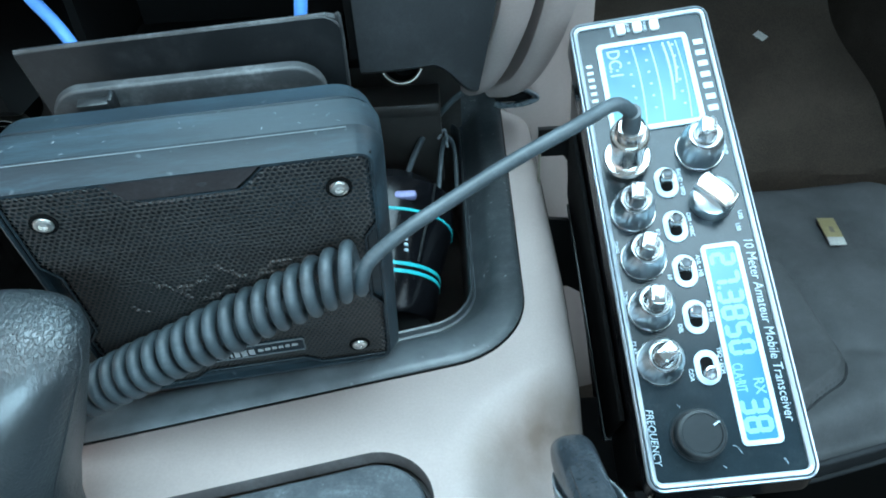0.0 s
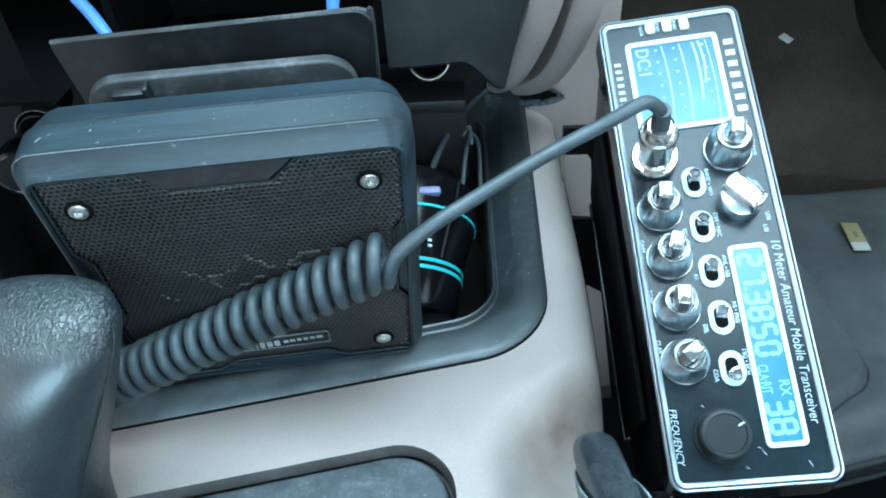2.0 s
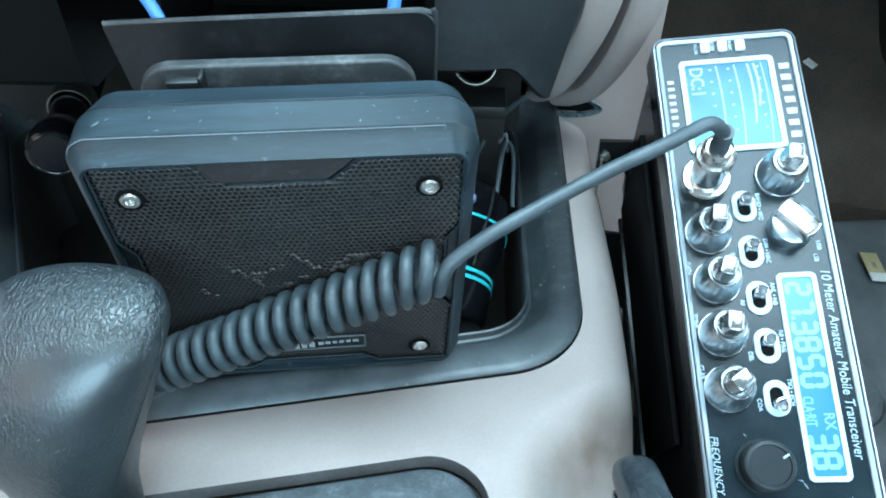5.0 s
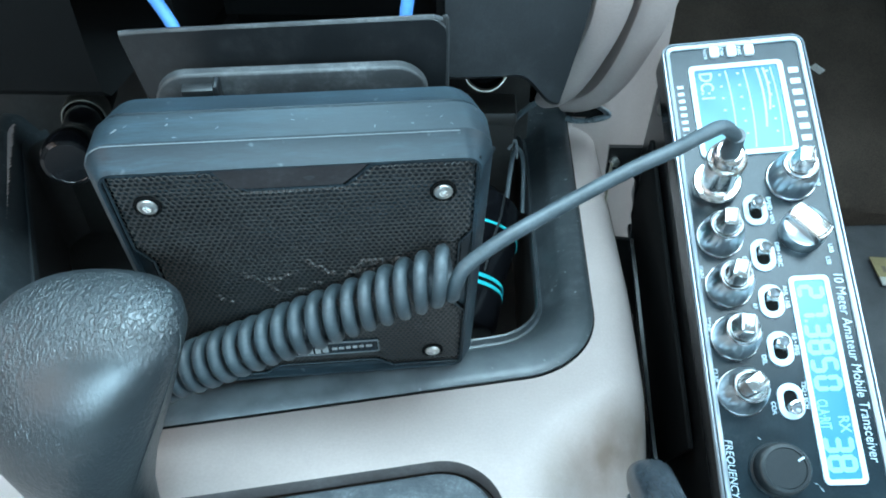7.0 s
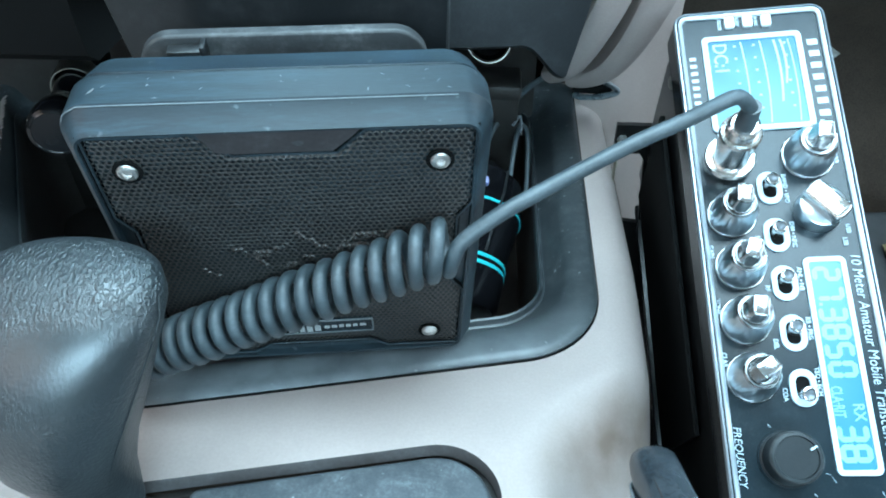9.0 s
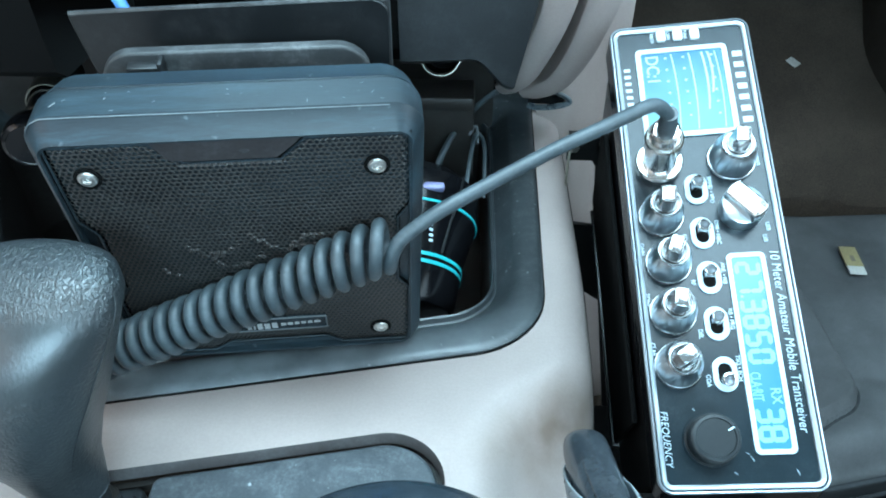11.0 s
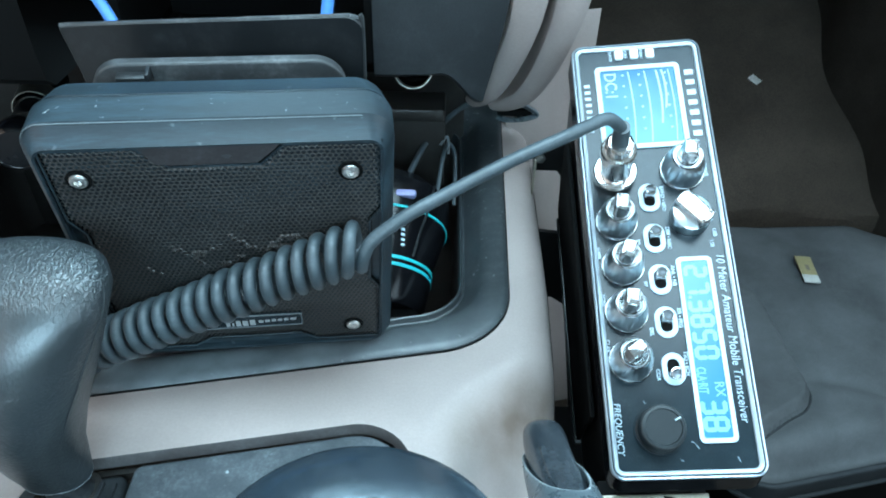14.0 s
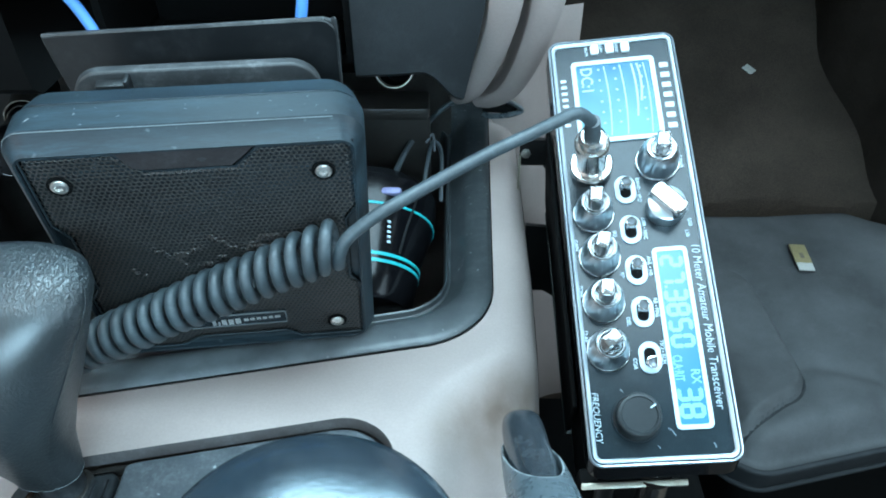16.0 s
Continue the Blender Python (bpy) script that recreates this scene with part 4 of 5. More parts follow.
top = display(-0.0198, 0.0192, 0.0438, 0.0877, 0.0022, LCD_TOP, "backlit pale blue meter display")
low = display(0.0056, 0.0204, -0.0868, -0.0096, 0.0018, LCD_LOW, "backlit blue frequency display")

SEGS = {"a": (0, 1, 1), "d": (0, -1, 1), "g": (0, 0, 1), "f": (-1, 0.5, 0), "b": (1, 0.5, 0), "e": (-1, -0.5, 0), "c": (1, -0.5, 0)}
DIGITS = {"0": "abcdef", "2": "abged", "3": "abgcd", "5": "afgcd", "7": "abc", "8": "abcdefg"}
def digit(ch, m, h, parent):
    w, t = h * 0.25, h * 0.105
    for name in DIGITS[ch]:
        x, y, flat = SEGS[name]
        cx, cy = x * w, y * h / 2
        ln = (w if flat else h / 4) - t * 0.7
        pts = [(-ln - t, 0), (-ln, -t), (ln, -t), (ln + t, 0), (ln, t), (-ln, t)]
        pts = [Vector((cx + (px if flat else py), cy + (py if flat else px))) for px, py in pts]
        part("segment", moved(slab(pts, 0, 0.00012), m), LCD_INK, parent, smooth=False)


for ch, y in (("2", -0.0160), ("7", -0.0232), ("3", -0.0310), ("8", -0.0376), ("5", -0.0443), ("0", -0.0510)):
    digit(ch, at(0.0132, y, 0.00042), 0.0082, low)
part("decimal_point", box(0.0090, 0.0101, -0.0279, -0.0268, 0.0003, 0.00055), LCD_INK, low)
for ch, y in (("3", -0.0728), ("8", -0.0796)):
    digit(ch, at(0.0128, y, 0.00042), 0.0086, low)
lettering("RX", 0.0052, LCD_INK, low, at(0.0160, -0.0628), squeeze=0.9)
lettering("CLA·RIT", 0.0052, LCD_INK, low, at(0.0096, -0.0568), squeeze=0.58)
# meter scales on the upper display
def arc_strip(x, y0, y1, w, bow, z=0.00042):
    n = 14
    rings = []
    for i in range(n + 1):
        f = i / n
        y = y0 + (y1 - y0) * f
        xx = x + bow * (1 - (2 * f - 1) ** 2)
        rings.append([(xx - w, y, z), (xx + w, y, z), (xx + w, y, z + 0.0001), (xx - w, y, z + 0.0001)])
    return loft(rings)


for x, w, y1 in ((-0.0045, 0.00030, 0.0470), (0.0030, 0.00030, 0.0470), (0.0085, 0.00045, 0.0560), (0.0110, 0.00045, 0.0640), (0.0140, 0.00025, 0.0470)):
    part("scale_line", arc_strip(x, 0.0845, y1, w, 0.0010), LCD_FAINT, top)
for x in (-0.0070, 0.0005, 0.0125):
    for k in range(6):
        part("scale_mark", box(x - 0.0005, x + 0.0005, 0.0832 - 0.0058 * k - 0.0009, 0.0832 - 0.0058 * k, 0.0004, 0.00052), LCD_FAINT, top)
lettering("DC:1", 0.0078, LCD_FAINT, top, at(-0.0132, 0.0845, 0.00042), squeeze=0.85)

# printing on the panel
lettering("10 Meter Amateur Mobile Transceiver", 0.0050, PRINT, radio, at(0.0240, -0.0085), squeeze=0.905, shear=0.12)
lettering("FREQUENCY", 0.0038, PRINT, radio, at(-0.0252, -0.0700), squeeze=0.94, shear=0.2)
# maker's name and model as plain bars
for k in range(7):
    part("name_bar", box(0.0214, 0.0254, 0.0836 - 0.0054 * k - 0.0026, 0.0836 - 0.0054 * k, 0.0, 0.0002), PRINT, radio)
for k in range(8):
    part("model_bar", box(-0.0253, -0.0227, 0.0790 - 0.0034 * k - 0.0015, 0.0790 - 0.0034 * k, 0.0, 0.0002), PRINT, radio)
for body, x, y in (("COLOR", -0.0118, 0.0972), ("SCAN", -0.0046, 0.0970), ("FUNC", 0.0026, 0.0965)):
    lettering(body, 0.0019, PRINT, radio, at(x, y), squeeze=0.95)
for body, x, y in (("BAND • VFO", 0.0038, 0.0245), ("DIM • NRC", 0.0040, 0.0050), ("ANL • NB", 0.0040, -0.0130), ("RB • PRG", 0.0043, -0.0318), ("TSQ • ECH", 0.0045, -0.0500)):
    lettering(body, 0.0023, PRINT, radio, at(x, y), squeeze=0.93)
for body, x, y in (("GAIN", -0.0262, -0.0030), ("TONE", -0.0262, -0.0240), ("CLAR", -0.0262, -0.0440), ("SQ", -0.0090, -0.0002), ("RF", -0.0080, -0.0195), ("DEL", -0.0078, -0.0395), ("COA", -0.0072, -0.0570), ("S-PWR", 0.0238, 0.0340), ("AM", 0.0228, 0.0100), ("USB", 0.0236, 0.0030), ("LSB", 0.0218, -0.0022)):
    lettering(body, 0.0023, PRINT, radio, at(x, y), squeeze=0.93)

for x, y in ((-0.0078, 0.0940), (-0.0006, 0.0940), (0.0067, 0.0938)):
    part("push_button", slab(rect(x - 0.0020, x + 0.0020, y - 0.0026, y + 0.0026, 0.0009), 0.0, 0.0016, 0.0005), WHITE_BUTTON, radio, "small white push button")


def toggle(x, y, down):
    p = part("switch_plate", frame_ring(rounded([(x - 0.0045, y - 0.0066), (x + 0.0045, y - 0.0066), (x + 0.0045, y + 0.0066), (x - 0.0045, y + 0.0066)], 0.0044, 8),
                                        rounded([(x - 0.0025, y - 0.0042), (x + 0.0025, y - 0.0042), (x + 0.0025, y + 0.0042), (x - 0.0025, y + 0.0042)], 0.0024, 8), 0.0, 0.0011), PLATE, radio, "pale oval switch surround")
    part("slot", slab(rect(x - 0.0024, x + 0.0024, y - 0.0041, y + 0.0041, 0.002), -0.0005, 0.0003), CONE, p)
    yy = y + (-0.0020 if down else 0.0006)
    lean = pose(x, yy, 0.0, -6 if not down else 8, 0, 0)
    part("lever", moved(lathe([(0.0021, 0.0), (0.0021, 0.0036), (0.0024, 0.0046), (0.0026, 0.0064), (0.0024, 0.0070), (0.0019, 0.0072), (0.0018, 0.0066)], 20, False), lean), CHROME, p, "chrome switch lever")
    part("lever_tip", moved(lathe([(0.0019, 0.0066), (0.0012, 0.0062), (0.0001, 0.0060)], 20, False), lean), LEVER_TIP, p, "dark dished tip")


for (x, y), dn in zip(((-0.0020, 0.0190), (-0.0020, -0.0002), (-0.0018, -0.0190), (-0.0015, -0.0376), (-0.0010, -0.0572)), (False, False, False, False, True)):
    toggle(x, y, dn)


def dual_knob(x, y, turn, h=0.0, r=1.0):
    """A concentric knob: a fluted smoked-chrome skirt below, a squared bright cap above."""
    n = 72
    rings = []
    for rad, z in ((0.0084, 0.0), (0.0086, 0.0010), (0.0085, 0.0028), (0.0084, 0.0036), (0.0081, 0.0072), (0.0075, 0.0104), (0.0066, 0.0128), (0.0060, 0.0138), (0.0030, 0.0140)):
        ring = []
        for i in range(n):
            a = 2 * math.pi * i / n
            q = rad * r * (1 - (0.040 * max(0.0, math.cos(12 * a)) ** 3 if 0.0030 < z < 0.0132 else 0))
            ring.append((x + q * math.cos(a), y + q * math.sin(a), z))
        rings.append(ring)
    k = part("knob", loft(rings), SMOKE_CHROME, radio, "fluted smoked-chrome outer knob")
    part("base_ring", moved(lathe([(0.0090 * r, 0.0), (0.0091 * r, 0.0008), (0.0088 * r, 0.0013), (0.0083 * r, 0.0013)], 40, False), pose(x, y, 0)), SATIN, k)
    part("collar", moved(lathe([(0.0061 * r, 0.0132), (0.0062 * r, 0.0143), (0.0059 * r, 0.0148), (0.0055 * r, 0.0146), (0.0052 * r, 0.0138)], 32, False), pose(x, y, 0)), SATIN, k)
    def cap_ring(w, d, e, z, m=32):
        ring = []
        for i in range(m):
            c, q = math.cos(2 * math.pi * i / m), math.sin(2 * math.pi * i / m)
            ring.append((w * math.copysign(abs(c) ** (2 / e), c), d * math.copysign(abs(q) ** (2 / e), q), z))
        return ring
    cap = loft([cap_ring(*q) for q in ((0.0056, 0.0056, 2.0, 0.0136), (0.0055, 0.0054, 2.0, 0.0150), (0.0050, 0.0046, 2.6, 0.0162), (0.0045, 0.0037, 4.5, 0.0178), (0.0041, 0.0032, 6.0, 0.0225), (0.0038, 0.0029, 6.0, 0.0233), (0.0030, 0.0022, 5.0, 0.0236))])
    part("cap", moved(cap, pose(x, y, 0, 0, 0, turn) @ Matrix.Diagonal((0.90, 0.90, 1.0, 1.0))), SATIN, k, "bright squared inner knob")


for x, y, a in ((-0.0172, 0.0085, 80), (-0.0166, -0.0120, 70), (-0.0172, -0.0325, 80), (-0.0176, -0.0532, 35)):
    dual_knob(x, y, a)
dual_knob(0.0137, 0.0315, 80, r=1.08)


def mode_knob(x, y, turn):
    """A round chrome knob, cut down to a shelf on both sides of a broad grip."""
    k = part("knob", moved(lathe([(0.0084, 0.0), (0.0086, 0.0014), (0.0085, 0.0060), (0.0082, 0.0074), (0.0074, 0.0079), (0.0001, 0.0082)], 48), pose(x, y, 0)), SMOKE_CHROME, radio, "large chrome selector knob")
    side = [radians(d) for d in range(-58, 59, 6)]
    outline = [Vector((0.0083 * math.cos(a), min(max(0.0083 * math.sin(a), -0.0040), 0.0040))) for a in side]
    outline += [Vector((-p.x, -p.y)) for p in outline]
    part("ridge", moved(slab(outline, 0.0070, 0.0136, 0.0010), pose(x, y, 0, 0, 0, turn)), CHROME, k, "bright grip ridge")


mode_knob(0.0139, 0.0085, -50)
fk = part("tuning_knob", moved(lathe([(0.0095, 0.0), (0.0095, 0.0012), (0.0088, 0.0016), (0.0086, 0.0095), (0.0081, 0.0108), (0.0070, 0.0110), (0.0068, 0.0104), (0.0001, 0.0104)], 48, False), pose(-0.0094, -0.0812, 0)), KNOB, radio, "black tuning knob")
# paler ring painted in for the highlight along the knob's upper edge
part("edge_line", moved(lathe([(0.0086, 0.0101), (0.0085, 0.0106), (0.0082, 0.0109)], 40, False), pose(-0.0094, -0.0812, 0)), DUSTY, fk)
part("pointer", moved(box(0.0050, 0.0074, -0.00032, 0.00032, 0.0103, 0.0112), pose(-0.0094, -0.0812, 0, 0, 0, 28)), PRINT, fk, "white pointer line")
part("collar", moved(lathe([(0.0102, 0.0), (0.0100, 0.0006), (0.0092, 0.0006)], 40), pose(-0.0094, -0.0812, 0)), FACE, fk)
part("jack_hex", moved(lathe([(0.0088, 0.0), (0.0088, 0.0014), (0.0080, 0.0020)], 6), pose(-0.0158, 0.0310, 0, 0, 0, 15)), STEEL, radio)
for x, y, s, a in ((0.0030, -0.0862, 0.0011, 20), (0.0045, -0.0880, 0.0016, 60), (-0.0020, -0.0930, 0.0010, 40), (0.0195, -0.0930, 0.0016, 65), (-0.0140, -0.0700, 0.0010, 50)):
    part("scratch", moved(box(-s * 0.7, s * 0.7, -0.00008, 0.00008, 0.0, 0.0001), pose(x, y, 0, 0, 0, -a)), PRINT, radio)
# side screws and rear mount
part("side_screw", moved(lathe([(0.0030, 0.0), (0.0030, 0.0015), (0.0018, 0.0022)], 16), pose(-0.0285, 0.080, -0.020, 0, -90, 0)), STEEL, radio)

mount = thing("radio_bracket", "black steel mounting bracket with bright worn edges", "bracket", RADIO)
# this arm is near-black so that the gap by the console stays dark
part("side_arm", box(-0.0325, -0.0300, -0.070, 0.075, -0.135, -0.040, 0.0008), DASH_BLACK, mount)
part("side_arm", box(0.0300, 0.0325, -0.070, 0.075, -0.135, -0.040, 0.0008), RADIO_CASE, mount)
part("cross_plate", box(-0.0325, 0.0325, -0.070, 0.075, -0.158, -0.1512, 0.0006), RADIO_CASE, mount)
part("foot_plate", box(-0.0330, 0.0110, -0.1072, -0.1044, -0.0232, -0.0205, 0.0005), GALV, mount, "bright steel foot plate")
part("foot_web", box(-0.0330, 0.0050, -0.1044, -0.0985, -0.0700, -0.0222, 0.0005), DASH_BLACK, mount)
p_top = Vector((-0.0020, -0.1030, -0.0225))
part("post", tube([p_top, p_top + (RADIO.to_3x3().inverted() @ Vector((0, 0, -0.12)))], 0.0062, 24), CHROME, mount, "chrome post")
part("post", tube([p_top + Vector((-0.020, 0, 0)), p_top + Vector((-0.020, 0, 0)) + (RADIO.to_3x3().inverted() @ Vector((0, 0, -0.12)))], 0.0039, 20), RADIO_CASE, mount)
stay = thing("stay_bracket", "black stay between console and radio", "bracket", pose(0, 0, 0))
plate = [(0.0622, 0.0180), (0.0900, 0.0180), (0.0880, -0.0040), (0.0920, -0.0490), (0.1030, -0.1125), (0.1190, -0.2180), (0.1250, -0.2600), (0.1185, -0.2600), (0.1117, -0.2180), (0.0954, -0.1125), (0.0854, -0.1051), (0.0700, -0.1051),
         (0.0700, -0.0473), (0.0843, -0.0490), (0.0799, -0.0042), (0.0771, -0.0001), (0.0622, -0.0001)]
part("plate", loft([[(x, y, z) for x, z in plate] for y in (0.3448, 0.3480)]), RADIO_CASE, stay, smooth=False)
part("flange", box(0.0604, 0.0616, 0.3270, 0.3300, -0.026, 0.0180, 0.0003), GALV, stay, "bright worn steel edge")
part("bolt", moved(lathe([(0.0030, 0.0), (0.0030, 0.0020), (0.0012, 0.0024)], 6), pose(0.0660, 0.3448, 0.009, 90, 0, 0)), STEEL, stay)

# ---- microphone cord: plug, straight run and coil ----
cord = thing("microphone_cord", "black coiled microphone cord plugged into the radio", "cord", pose(0, 0, 0))
PLUG = RADIO @ pose(-0.0158, 0.0310, 0.0, 3, -3, 0)
part("plug", moved(lathe([(0.0088, 0.0005), (0.0094, 0.0010), (0.0094, 0.0054), (0.0088, 0.0062), (0.0070, 0.0063), (0.0068, 0.0070), (0.0066, 0.0196), (0.0069, 0.0200), (0.0074, 0.0204), (0.0074, 0.0282), (0.0069, 0.0290), (0.0058, 0.0294), (0.0055, 0.0345), (0.0044, 0.0354)], 40), PLUG), CHROME, cord, "chrome screw-on plug", angle=18)
part("strain_relief", moved(lathe([(0.0038, 0.0340), (0.0036, 0.0400), (0.0032, 0.0455), (0.0030, 0.0490)], 20), PLUG), CORD, cord)
tip = PLUG @ Vector((0, 0, 0.0480))
up = (PLUG.to_3x3() @ Vector((0, 0, 1))).normalized()
S = lambda u, v, h: SPK @ Vector((u, v, h))
CA, CB = S(-0.1280, -0.0925, 0.0125), S(0.0022, -0.0268, 0.0125)
c_ax = (CB - CA).normalized()
c_e1 = (SPK.to_3x3() @ Vector((0, 0, 1)))
c_e1 = (c_e1 - c_ax * c_e1.dot(c_ax)).normalized()
c_e2 = c_e1.cross(c_ax)
turns, length = 22.0, (CB - CA).length
coil = []
for i in range(int(turns * 28) + 1):
    f = i / (turns * 28)
    a = 2 * math.pi * turns * (1 - f) + 0.95
    sag = 0.0008 * math.sin(math.pi * f)
    r_ = 0.0078 + 0.0002 * math.sin(23 * f)
    # the last turns are pulled over by the straight run
    lean = 0.22 * step(0.35, 0.80, f) + 0.30 * step(0.86, 1.0, f)
    h_ = -r_ * math.sin(a)
    coil.append(CA + c_ax * (length * f + 0.0003 * math.sin(9 * f) + lean * h_) + Vector((0, 0, sag)) + c_e1 * (r_ * math.cos(a)) + c_e2 * h_)
part("coil", tube(coil, 0.00235, 12), CORD, cord)
end = coil[-1]
run = smooth_path([coil[-6], coil[-3], end, end + Vector((0.0008, -0.0012, 0.0050)), (-0.0172, 0.1645, 0.0838), (-0.0057, 0.1691, 0.0914), (0.0080, 0.1763, 0.0961), (0.0211, 0.1825, 0.1007), (0.0359, 0.1892, 0.1056), (0.0509, 0.1954, 0.1099), (0.0595, 0.2010, 0.1112), (0.0690, 0.2070, 0.1120), tip + up * 0.0012 + Vector((-0.0010, 0, 0)), tip - up * 0.004], 12)
part("straight_run", tube(run, 0.0025, 14), CORD, cord)

# ---- gear selector ----
selector = thing("gear_selector", "grained black leather gear selector grip", "gear selector", pose(0, 0, 0))
def sel_ring(cx, cy, z, a, b, e=2.6, n=48, tilt=0.0):
    out = []
    for i in range(n):
        t = 2 * math.pi * i / n
        c, s = math.cos(t), math.sin(t)
        x = a * math.copysign(abs(c) ** (2 / e), c)
        y = b * math.copysign(abs(s) ** (2 / e), s)
        out.append((cx + x, cy + y, z + tilt * y))
    return out
GRIP = ((-0.1339, 0.1173, 0.0060, 0.0120, 0.0085, 2.1, 48, 0.00), (-0.1339, 0.1173, 0.0068, 0.0132, 0.0096, 2.1, 48, 0.00), (-0.1341, 0.1178, 0.0100, 0.0131, 0.0108, 2.2, 48, 0.00), (-0.1350, 0.1190, 0.0194, 0.0133, 0.0150, 2.3, 48, 0.00), (-0.1336, 0.1208, 0.0314, 0.0145, 0.0210, 2.3, 48, 0.00), (-0.1321, 0.1222, 0.0488, 0.0198, 0.0283, 2.3, 48, 0.01), (-0.1325, 0.1235, 0.0642, 0.0266, 0.0295, 2.2, 48, 0.03), (-0.1299, 0.1255, 0.0776, 0.0290, 0.0277, 2.2, 48, 0.05), (-0.1273, 0.1275, 0.0863, 0.0296, 0.0240, 2.2, 48, 0.06), (-0.1250, 0.1290, 0.0926, 0.0274, 0.0195, 2.2, 48, 0.06), (-0.1234, 0.1300, 0.0967, 0.0232, 0.0145, 2.2, 48, 0.06), (-0.1222, 0.1305, 0.0993, 0.0160, 0.0090, 2.1, 48, 0.06), (-0.1218, 0.1305, 0.1003, 0.0060, 0.0035, 2.0, 48, 0.06))
part("grip", loft([sel_ring(*q) for q in GRIP]), LEATHER, selector)
def on_grip(q, deg):
    """A point on the grip's surface at one of its rings."""
    cx, cy, z, a, b, e, _, tilt = q
    c, w = math.cos(radians(deg)), math.sin(radians(deg))
    x, y = 1.004 * a * math.copysign(abs(c) ** (2 / e), c), 1.004 * b * math.copysign(abs(w) ** (2 / e), w)
    return (cx + x, cy + y, z + tilt * y)


part("seam_cord", tube(smooth_path([on_grip(GRIP[k], d) for k, d in ((9, -4), (8, -8), (7, -13), (6, -20), (5, -28), (4, -36), (3, -42), (2, -46))], 10), 0.00020, 6), LEATHER, selector, "raised leather seam")
foot = sel_ring(-0.1339, 0.1173, 0.0065, 0.0130, 0.0094, 2.1)
part("worn_hem", tube(foot + foot[:1], 0.00022, 6), SCUFF, selector, "pale worn lower hem")
part("stem", loft([sel_ring(-0.1322, 0.1178, z, a, b, 2.0) for z, a, b in ((-0.030, 0.0088, 0.0078), (0.008, 0.0088, 0.0078))]), GLOSS_DULL, selector)
part("button", moved(lathe([(0.0055, -0.004), (0.0055, 0.003), (0.0040, 0.0045), (0.0001, 0.005)], 20), pose(-0.172, 0.106, 0.055, 0, -90, 0)), GLOSS, selector)
part("collar", loft([sel_ring(-0.1322, 0.1178, z, a, b, 2.4) for z, a, b in ((-0.0110, 0.0112, 0.0100), (-0.0060, 0.0108, 0.0096), (-0.0052, 0.0098, 0.0088))]), BIN, selector)

# ---- transfer lever with a round knob ----
transfer = thing("transfer_lever", "glossy black round knob on a short lever", "lever", pose(0, 0, 0))
part("knob", moved(lathe([(0.011, -0.040), (0.016, -0.033), (0.0235, -0.022), (0.0290, -0.012), (0.0317, 0.0), (0.0315, 0.0044), (0.0308, 0.0082), (0.0293, 0.0110), (0.0268, 0.0128), (0.0220, 0.0144), (0.0160, 0.0156), (0.0096, 0.0163), (0.0035, 0.0166), (0.0001, 0.0166)], 64), pose(-0.0058, 0.0188, 0.1125, -4, 0, 0)), BALL, transfer)
part("shaft", tube([(-0.0058, 0.018, 0.075), (-0.0058, 0.004, -0.008)], 0.007, 14), GLOSS, transfer)

# ---- parking brake lever ----
brake = thing("parking_brake", "worn grey rubber parking brake lever with a black button", "brake lever", pose(0, 0, 0))
b_dir = Vector((0.07, -1.0, 0.42)).normalized()
b0 = Vector((0.0488, 0.1405, 0.0090))
b_side = b_dir.cross(Vector((0, 0, 1))).normalized()
b_top = b_side.cross(b_dir).normalized()


def lever_ring(d, w, h, lift=0.0, e=2.4, n=32, wave=0.0, slant=0.0):
    """One cross-section of the lever, w wide and h high."""
    out = []
    for i in range(n):
        t = 2 * math.pi * i / n
        c, q = math.cos(t), math.sin(t)
        out.append(b0 + b_dir * (d + wave * math.sin(3 * t + 0.6) + slant * q) + b_side * (w * math.copysign(abs(c) ** (2 / e), c)) + b_top * (lift + h * math.copysign(abs(q) ** (2 / e), q)))
    return out


part("button", loft([lever_ring(*q) for q in ((0.0000, 0.0030, 0.0022), (0.0008, 0.0058, 0.0046), (0.0028, 0.0076, 0.0066), (0.0060, 0.0081, 0.0078), (0.0120, 0.0083, 0.0086, -0.0006), (0.0220, 0.0082, 0.0084, -0.0010), (0.0640, 0.0082, 0.0082, -0.0012))]), BUTTON, brake, "smooth dark grey thumb button")
part("thumb_pad", loft([[b0 + b_dir * (0.0310 + 0.0200 * k * math.copysign(abs(math.sin(2 * math.pi * i / 24)) ** 0.6, math.sin(2 * math.pi * i / 24))) + b_side * (0.0052 * k * math.copysign(abs(math.cos(2 * math.pi * i / 24)) ** 0.6, math.cos(2 * math.pi * i / 24))) + b_top * (0.0056 + z) for i in range(24)] for k, z in ((1.0, 0.0), (0.96, 0.0013), (0.80, 0.0017))]), BUTTON, brake, "worn grey thumb pad")
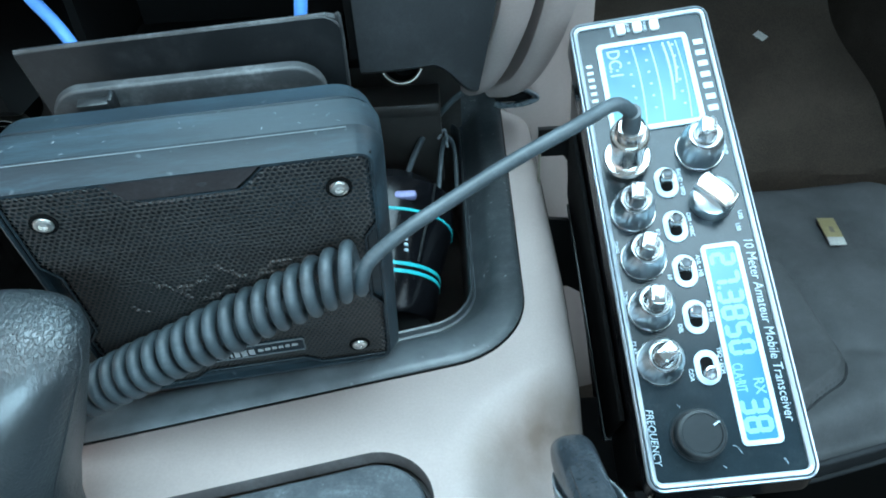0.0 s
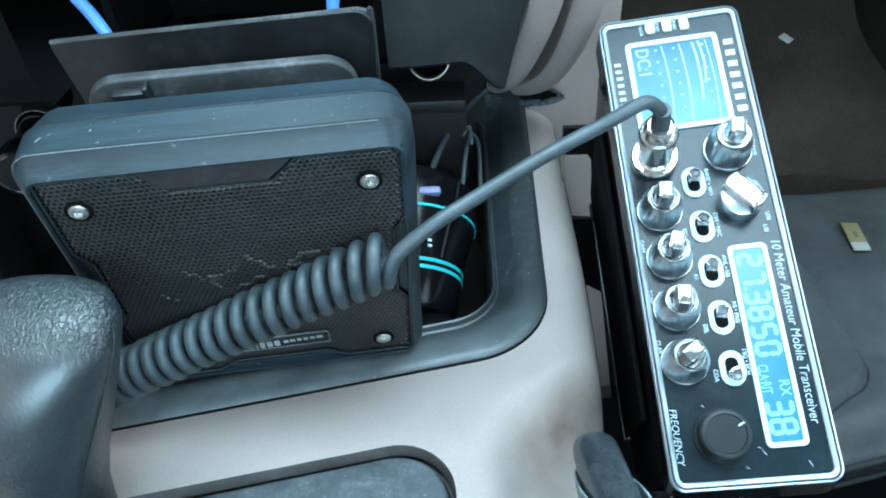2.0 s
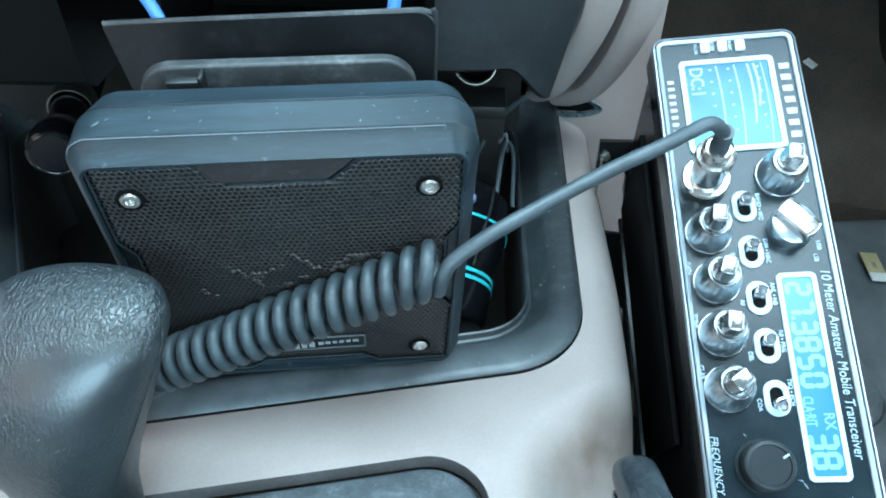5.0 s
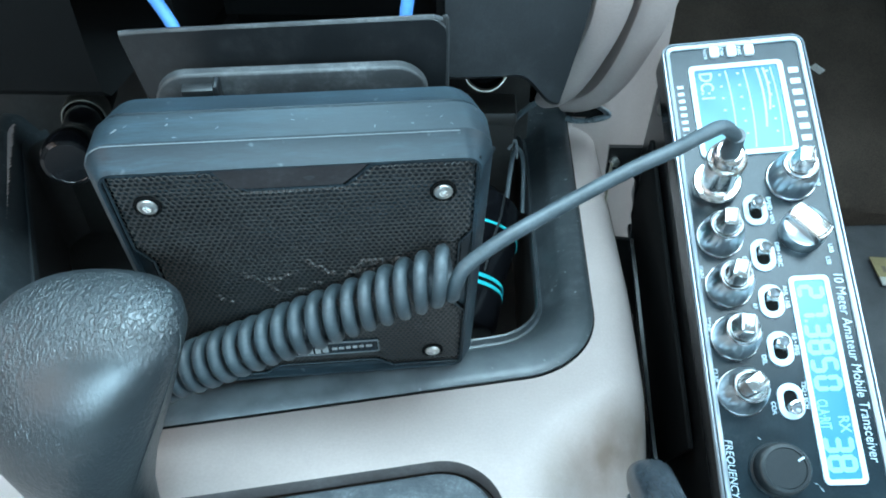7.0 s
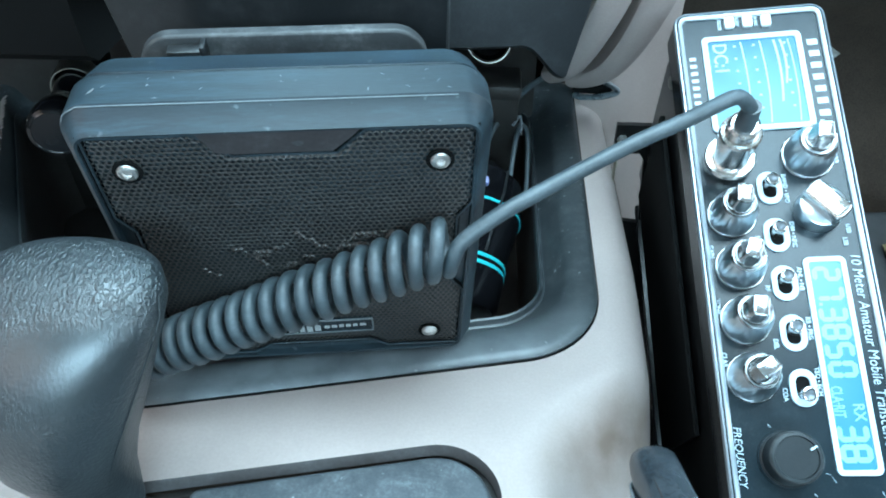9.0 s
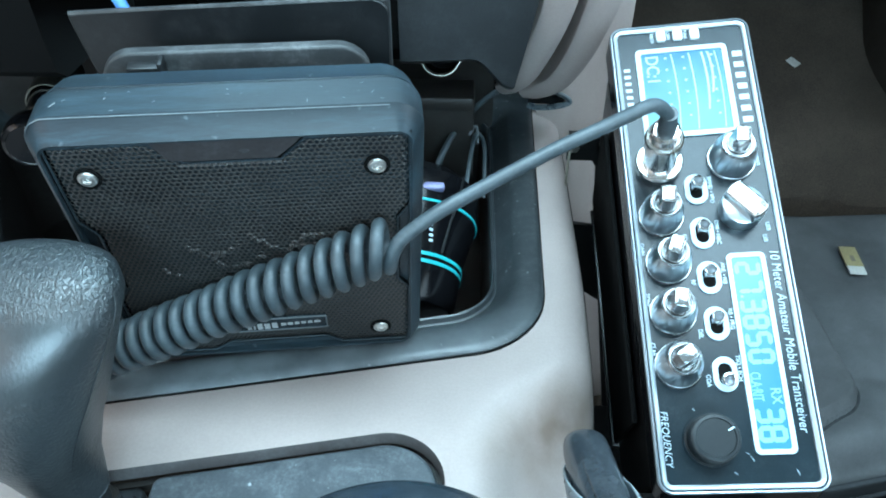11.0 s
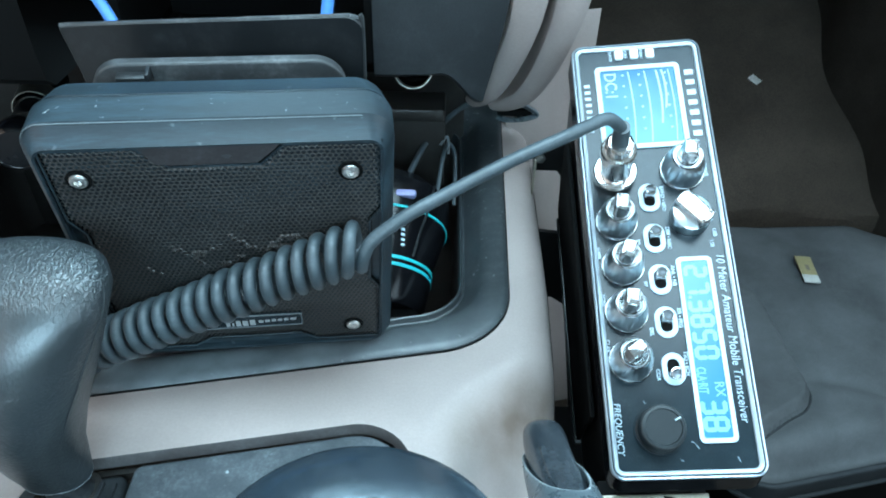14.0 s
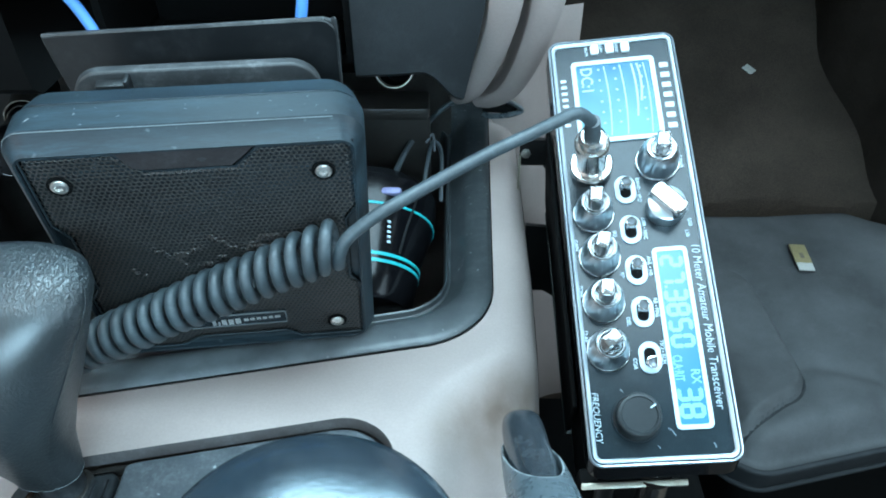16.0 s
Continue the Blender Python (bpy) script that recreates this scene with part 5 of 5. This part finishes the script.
part("sleeve", loft([lever_ring(*q) for q in ((0.0500, 0.0084, 0.0084, 0, 2.2, 32, 0, 0.020), (0.0300, 0.0090, 0.0096, 0, 2.2, 32, 0.0006, 0.029), (0.0272, 0.0094, 0.0101, 0, 2.2, 32, 0.0010, 0.030), (0.0270, 0.0101, 0.0107, 0, 2.2, 32, 0.0010, 0.030), (0.0290, 0.0107, 0.0112, 0, 2.2, 32, 0.0008, 0.029), (0.0360, 0.0113, 0.0114, 0, 2.2, 32, 0.0004, 0.025), (0.0600, 0.0124, 0.0119, 0, 2.2, 32, 0, 0.010), (0.0850, 0.0133, 0.0124), (0.1250, 0.0140, 0.0130), (0.1750, 0.0143, 0.0132))]), SLEEVE, brake, "worn grey rubber sleeve")
LIP = material("worn_rubber_edge", (0.26, 0.29, 0.30), 0.5, grain=900, bump=0.2, spread=0.4, stain=0.5, dust=0.4, dust_scale=150)
lip = lever_ring(0.0271, 0.0099, 0.0105, 0, 2.2, 48, 0.0010, 0.030)
part("worn_lip", tube(lip + lip[:1], 0.00038, 8), LIP, brake, "pale worn edge of the sleeve")

# ---- passenger seat and footwell ----
seat = thing("passenger_seat", "dark grey fabric passenger seat cushion with stitched seams", "seat", pose(0, 0, 0))
SEAM = [(0.200, 0.458), (0.242, 0.450), (0.2536, 0.444), (0.2652, 0.434), (0.2714, 0.4228), (0.2739, 0.4085), (0.2775, 0.3782), (0.2798, 0.3531), (0.2819, 0.3296), (0.2813, 0.3211), (0.2777, 0.3129), (0.2706, 0.305), (0.2576, 0.2972), (0.234, 0.2808), (0.200, 0.262)]
SEAM_POLY = SEAM
EDGE = rounded([(0.215, 0.2472), (0.62, 0.3430), (0.62, 0.375), (0.410, 0.556), (0.190, 0.548)], [0.026, 0.015, 0.03, 0.05, 0.03], 8)


def cushion(x, y):
    d = seg_distance((x, y), EDGE, True)
    z = -0.170 - 0.020 * (1 - step(0.0, 0.034, d)) ** 2 + 0.005 * noise.noise((x * 11, y * 11, 1.0)) + 0.0012 * noise.noise((x * 40, y * 40, 4.0))
    z -= 0.006 * math.exp(-((d - 0.009) / 0.006) ** 2)
    # rolls off towards the front edge of the cushion
    z -= 0.006 * step(0.490, 0.560, y + 0.45 * max(0, x - 0.39)) ** 1.6
    s = seg_distance((x, y), SEAM)
    if inside((x, y), SEAM_POLY):
        z += 0.007 * step(0.0, 0.006, s)
    else:
        z -= 0.005 * math.exp(-(s / 0.008) ** 2)
    # a pulled crease beside the label
    z -= 0.0022 * math.exp(-(seg_distance((x, y), [(0.290, 0.336), (0.330, 0.322), (0.375, 0.300)]) / 0.006) ** 2)
    return z


top_sheet = grid_sheet(0.19, 0.62, 0.232, 0.560, 300, 228, cushion, lambda x, y: inside((x, y), EDGE))
part("cushion", top_sheet, SEAT, seat)
def edge_ring(drop, k=0.0):
    return [(p.x + (0.4 - p.x) * k, p.y + (0.4 - p.y) * k * 1.6, cushion(p.x, p.y) - drop) for p in EDGE]


part("cushion_side", loft([edge_ring(0.0), edge_ring(0.006, 0.006), edge_ring(0.022, 0.012), edge_ring(0.028, 0.04), edge_ring(0.031, 0.10)], False, True), SEAT_SIDE, seat, "cushion side with its shade in the colour")
seam_line = [q for q in smooth_path([(x, y, 0) for x, y in SEAM], 8)]
# dark tube along the seam stands for the shade beside the raised panel
part("seam_welt", tube([(q.x + 0.0012, q.y - 0.0004, cushion(q.x + 0.0012, q.y - 0.0004) - 0.0004) for q in seam_line], 0.0013, 8), SEAT_SIDE, seat, "dark line along the stitched seam with its crease shade")
for drop in (0.0, 0.0225):
    ring = edge_ring(drop, 0.010 if drop else 0.0)
    part("piping", tube(ring + ring[:1], 0.0022, 8), SEAT_SIDE, seat, "stitched edge piping")
part("base", slab(rect(0.26, 0.58, 0.31, 0.50, 0.02), -0.50, -0.213), DASH_BLACK, seat)
tag_m = axes((0.3265, 0.4555, -0.1655), Vector((-0.08, -0.995, 0)).normalized(), Vector((0.995, -0.08, 0)).normalized(), Vector((0, 0, 1)))
tag = part("label_tag", moved(box(-0.0180, 0.0070, -0.0068, 0.0068, -0.001, 0.0006, 0.0002), tag_m), LABEL_YELLOW, seat, "yellow and white sewn label")
part("white_end", moved(box(0.0072, 0.0165, -0.0066, 0.0066, -0.001, 0.0006, 0.0002), tag_m), LABEL_WHITE, tag)
part("mark", moved(box(-0.0060, 0.0010, -0.0012, 0.0020, 0.0005, 0.0008), tag_m), DOOR, tag)

scrap = thing("paper_scrap", "small crumpled white paper scrap on the carpet", "litter", pose(0.3527, 0.7316, -0.1246 + 0.004, 25, 10, -58))
bm_ = grid_sheet(-0.0070, 0.0070, -0.0040, 0.0040, 8, 6, lambda x, y: 0.0012 * noise.noise((x * 300, y * 300, 5)) + 0.001)
bmesh.ops.solidify(bm_, geom=bm_.faces, thickness=0.0006)
part("paper", bm_, PAPER, scrap)
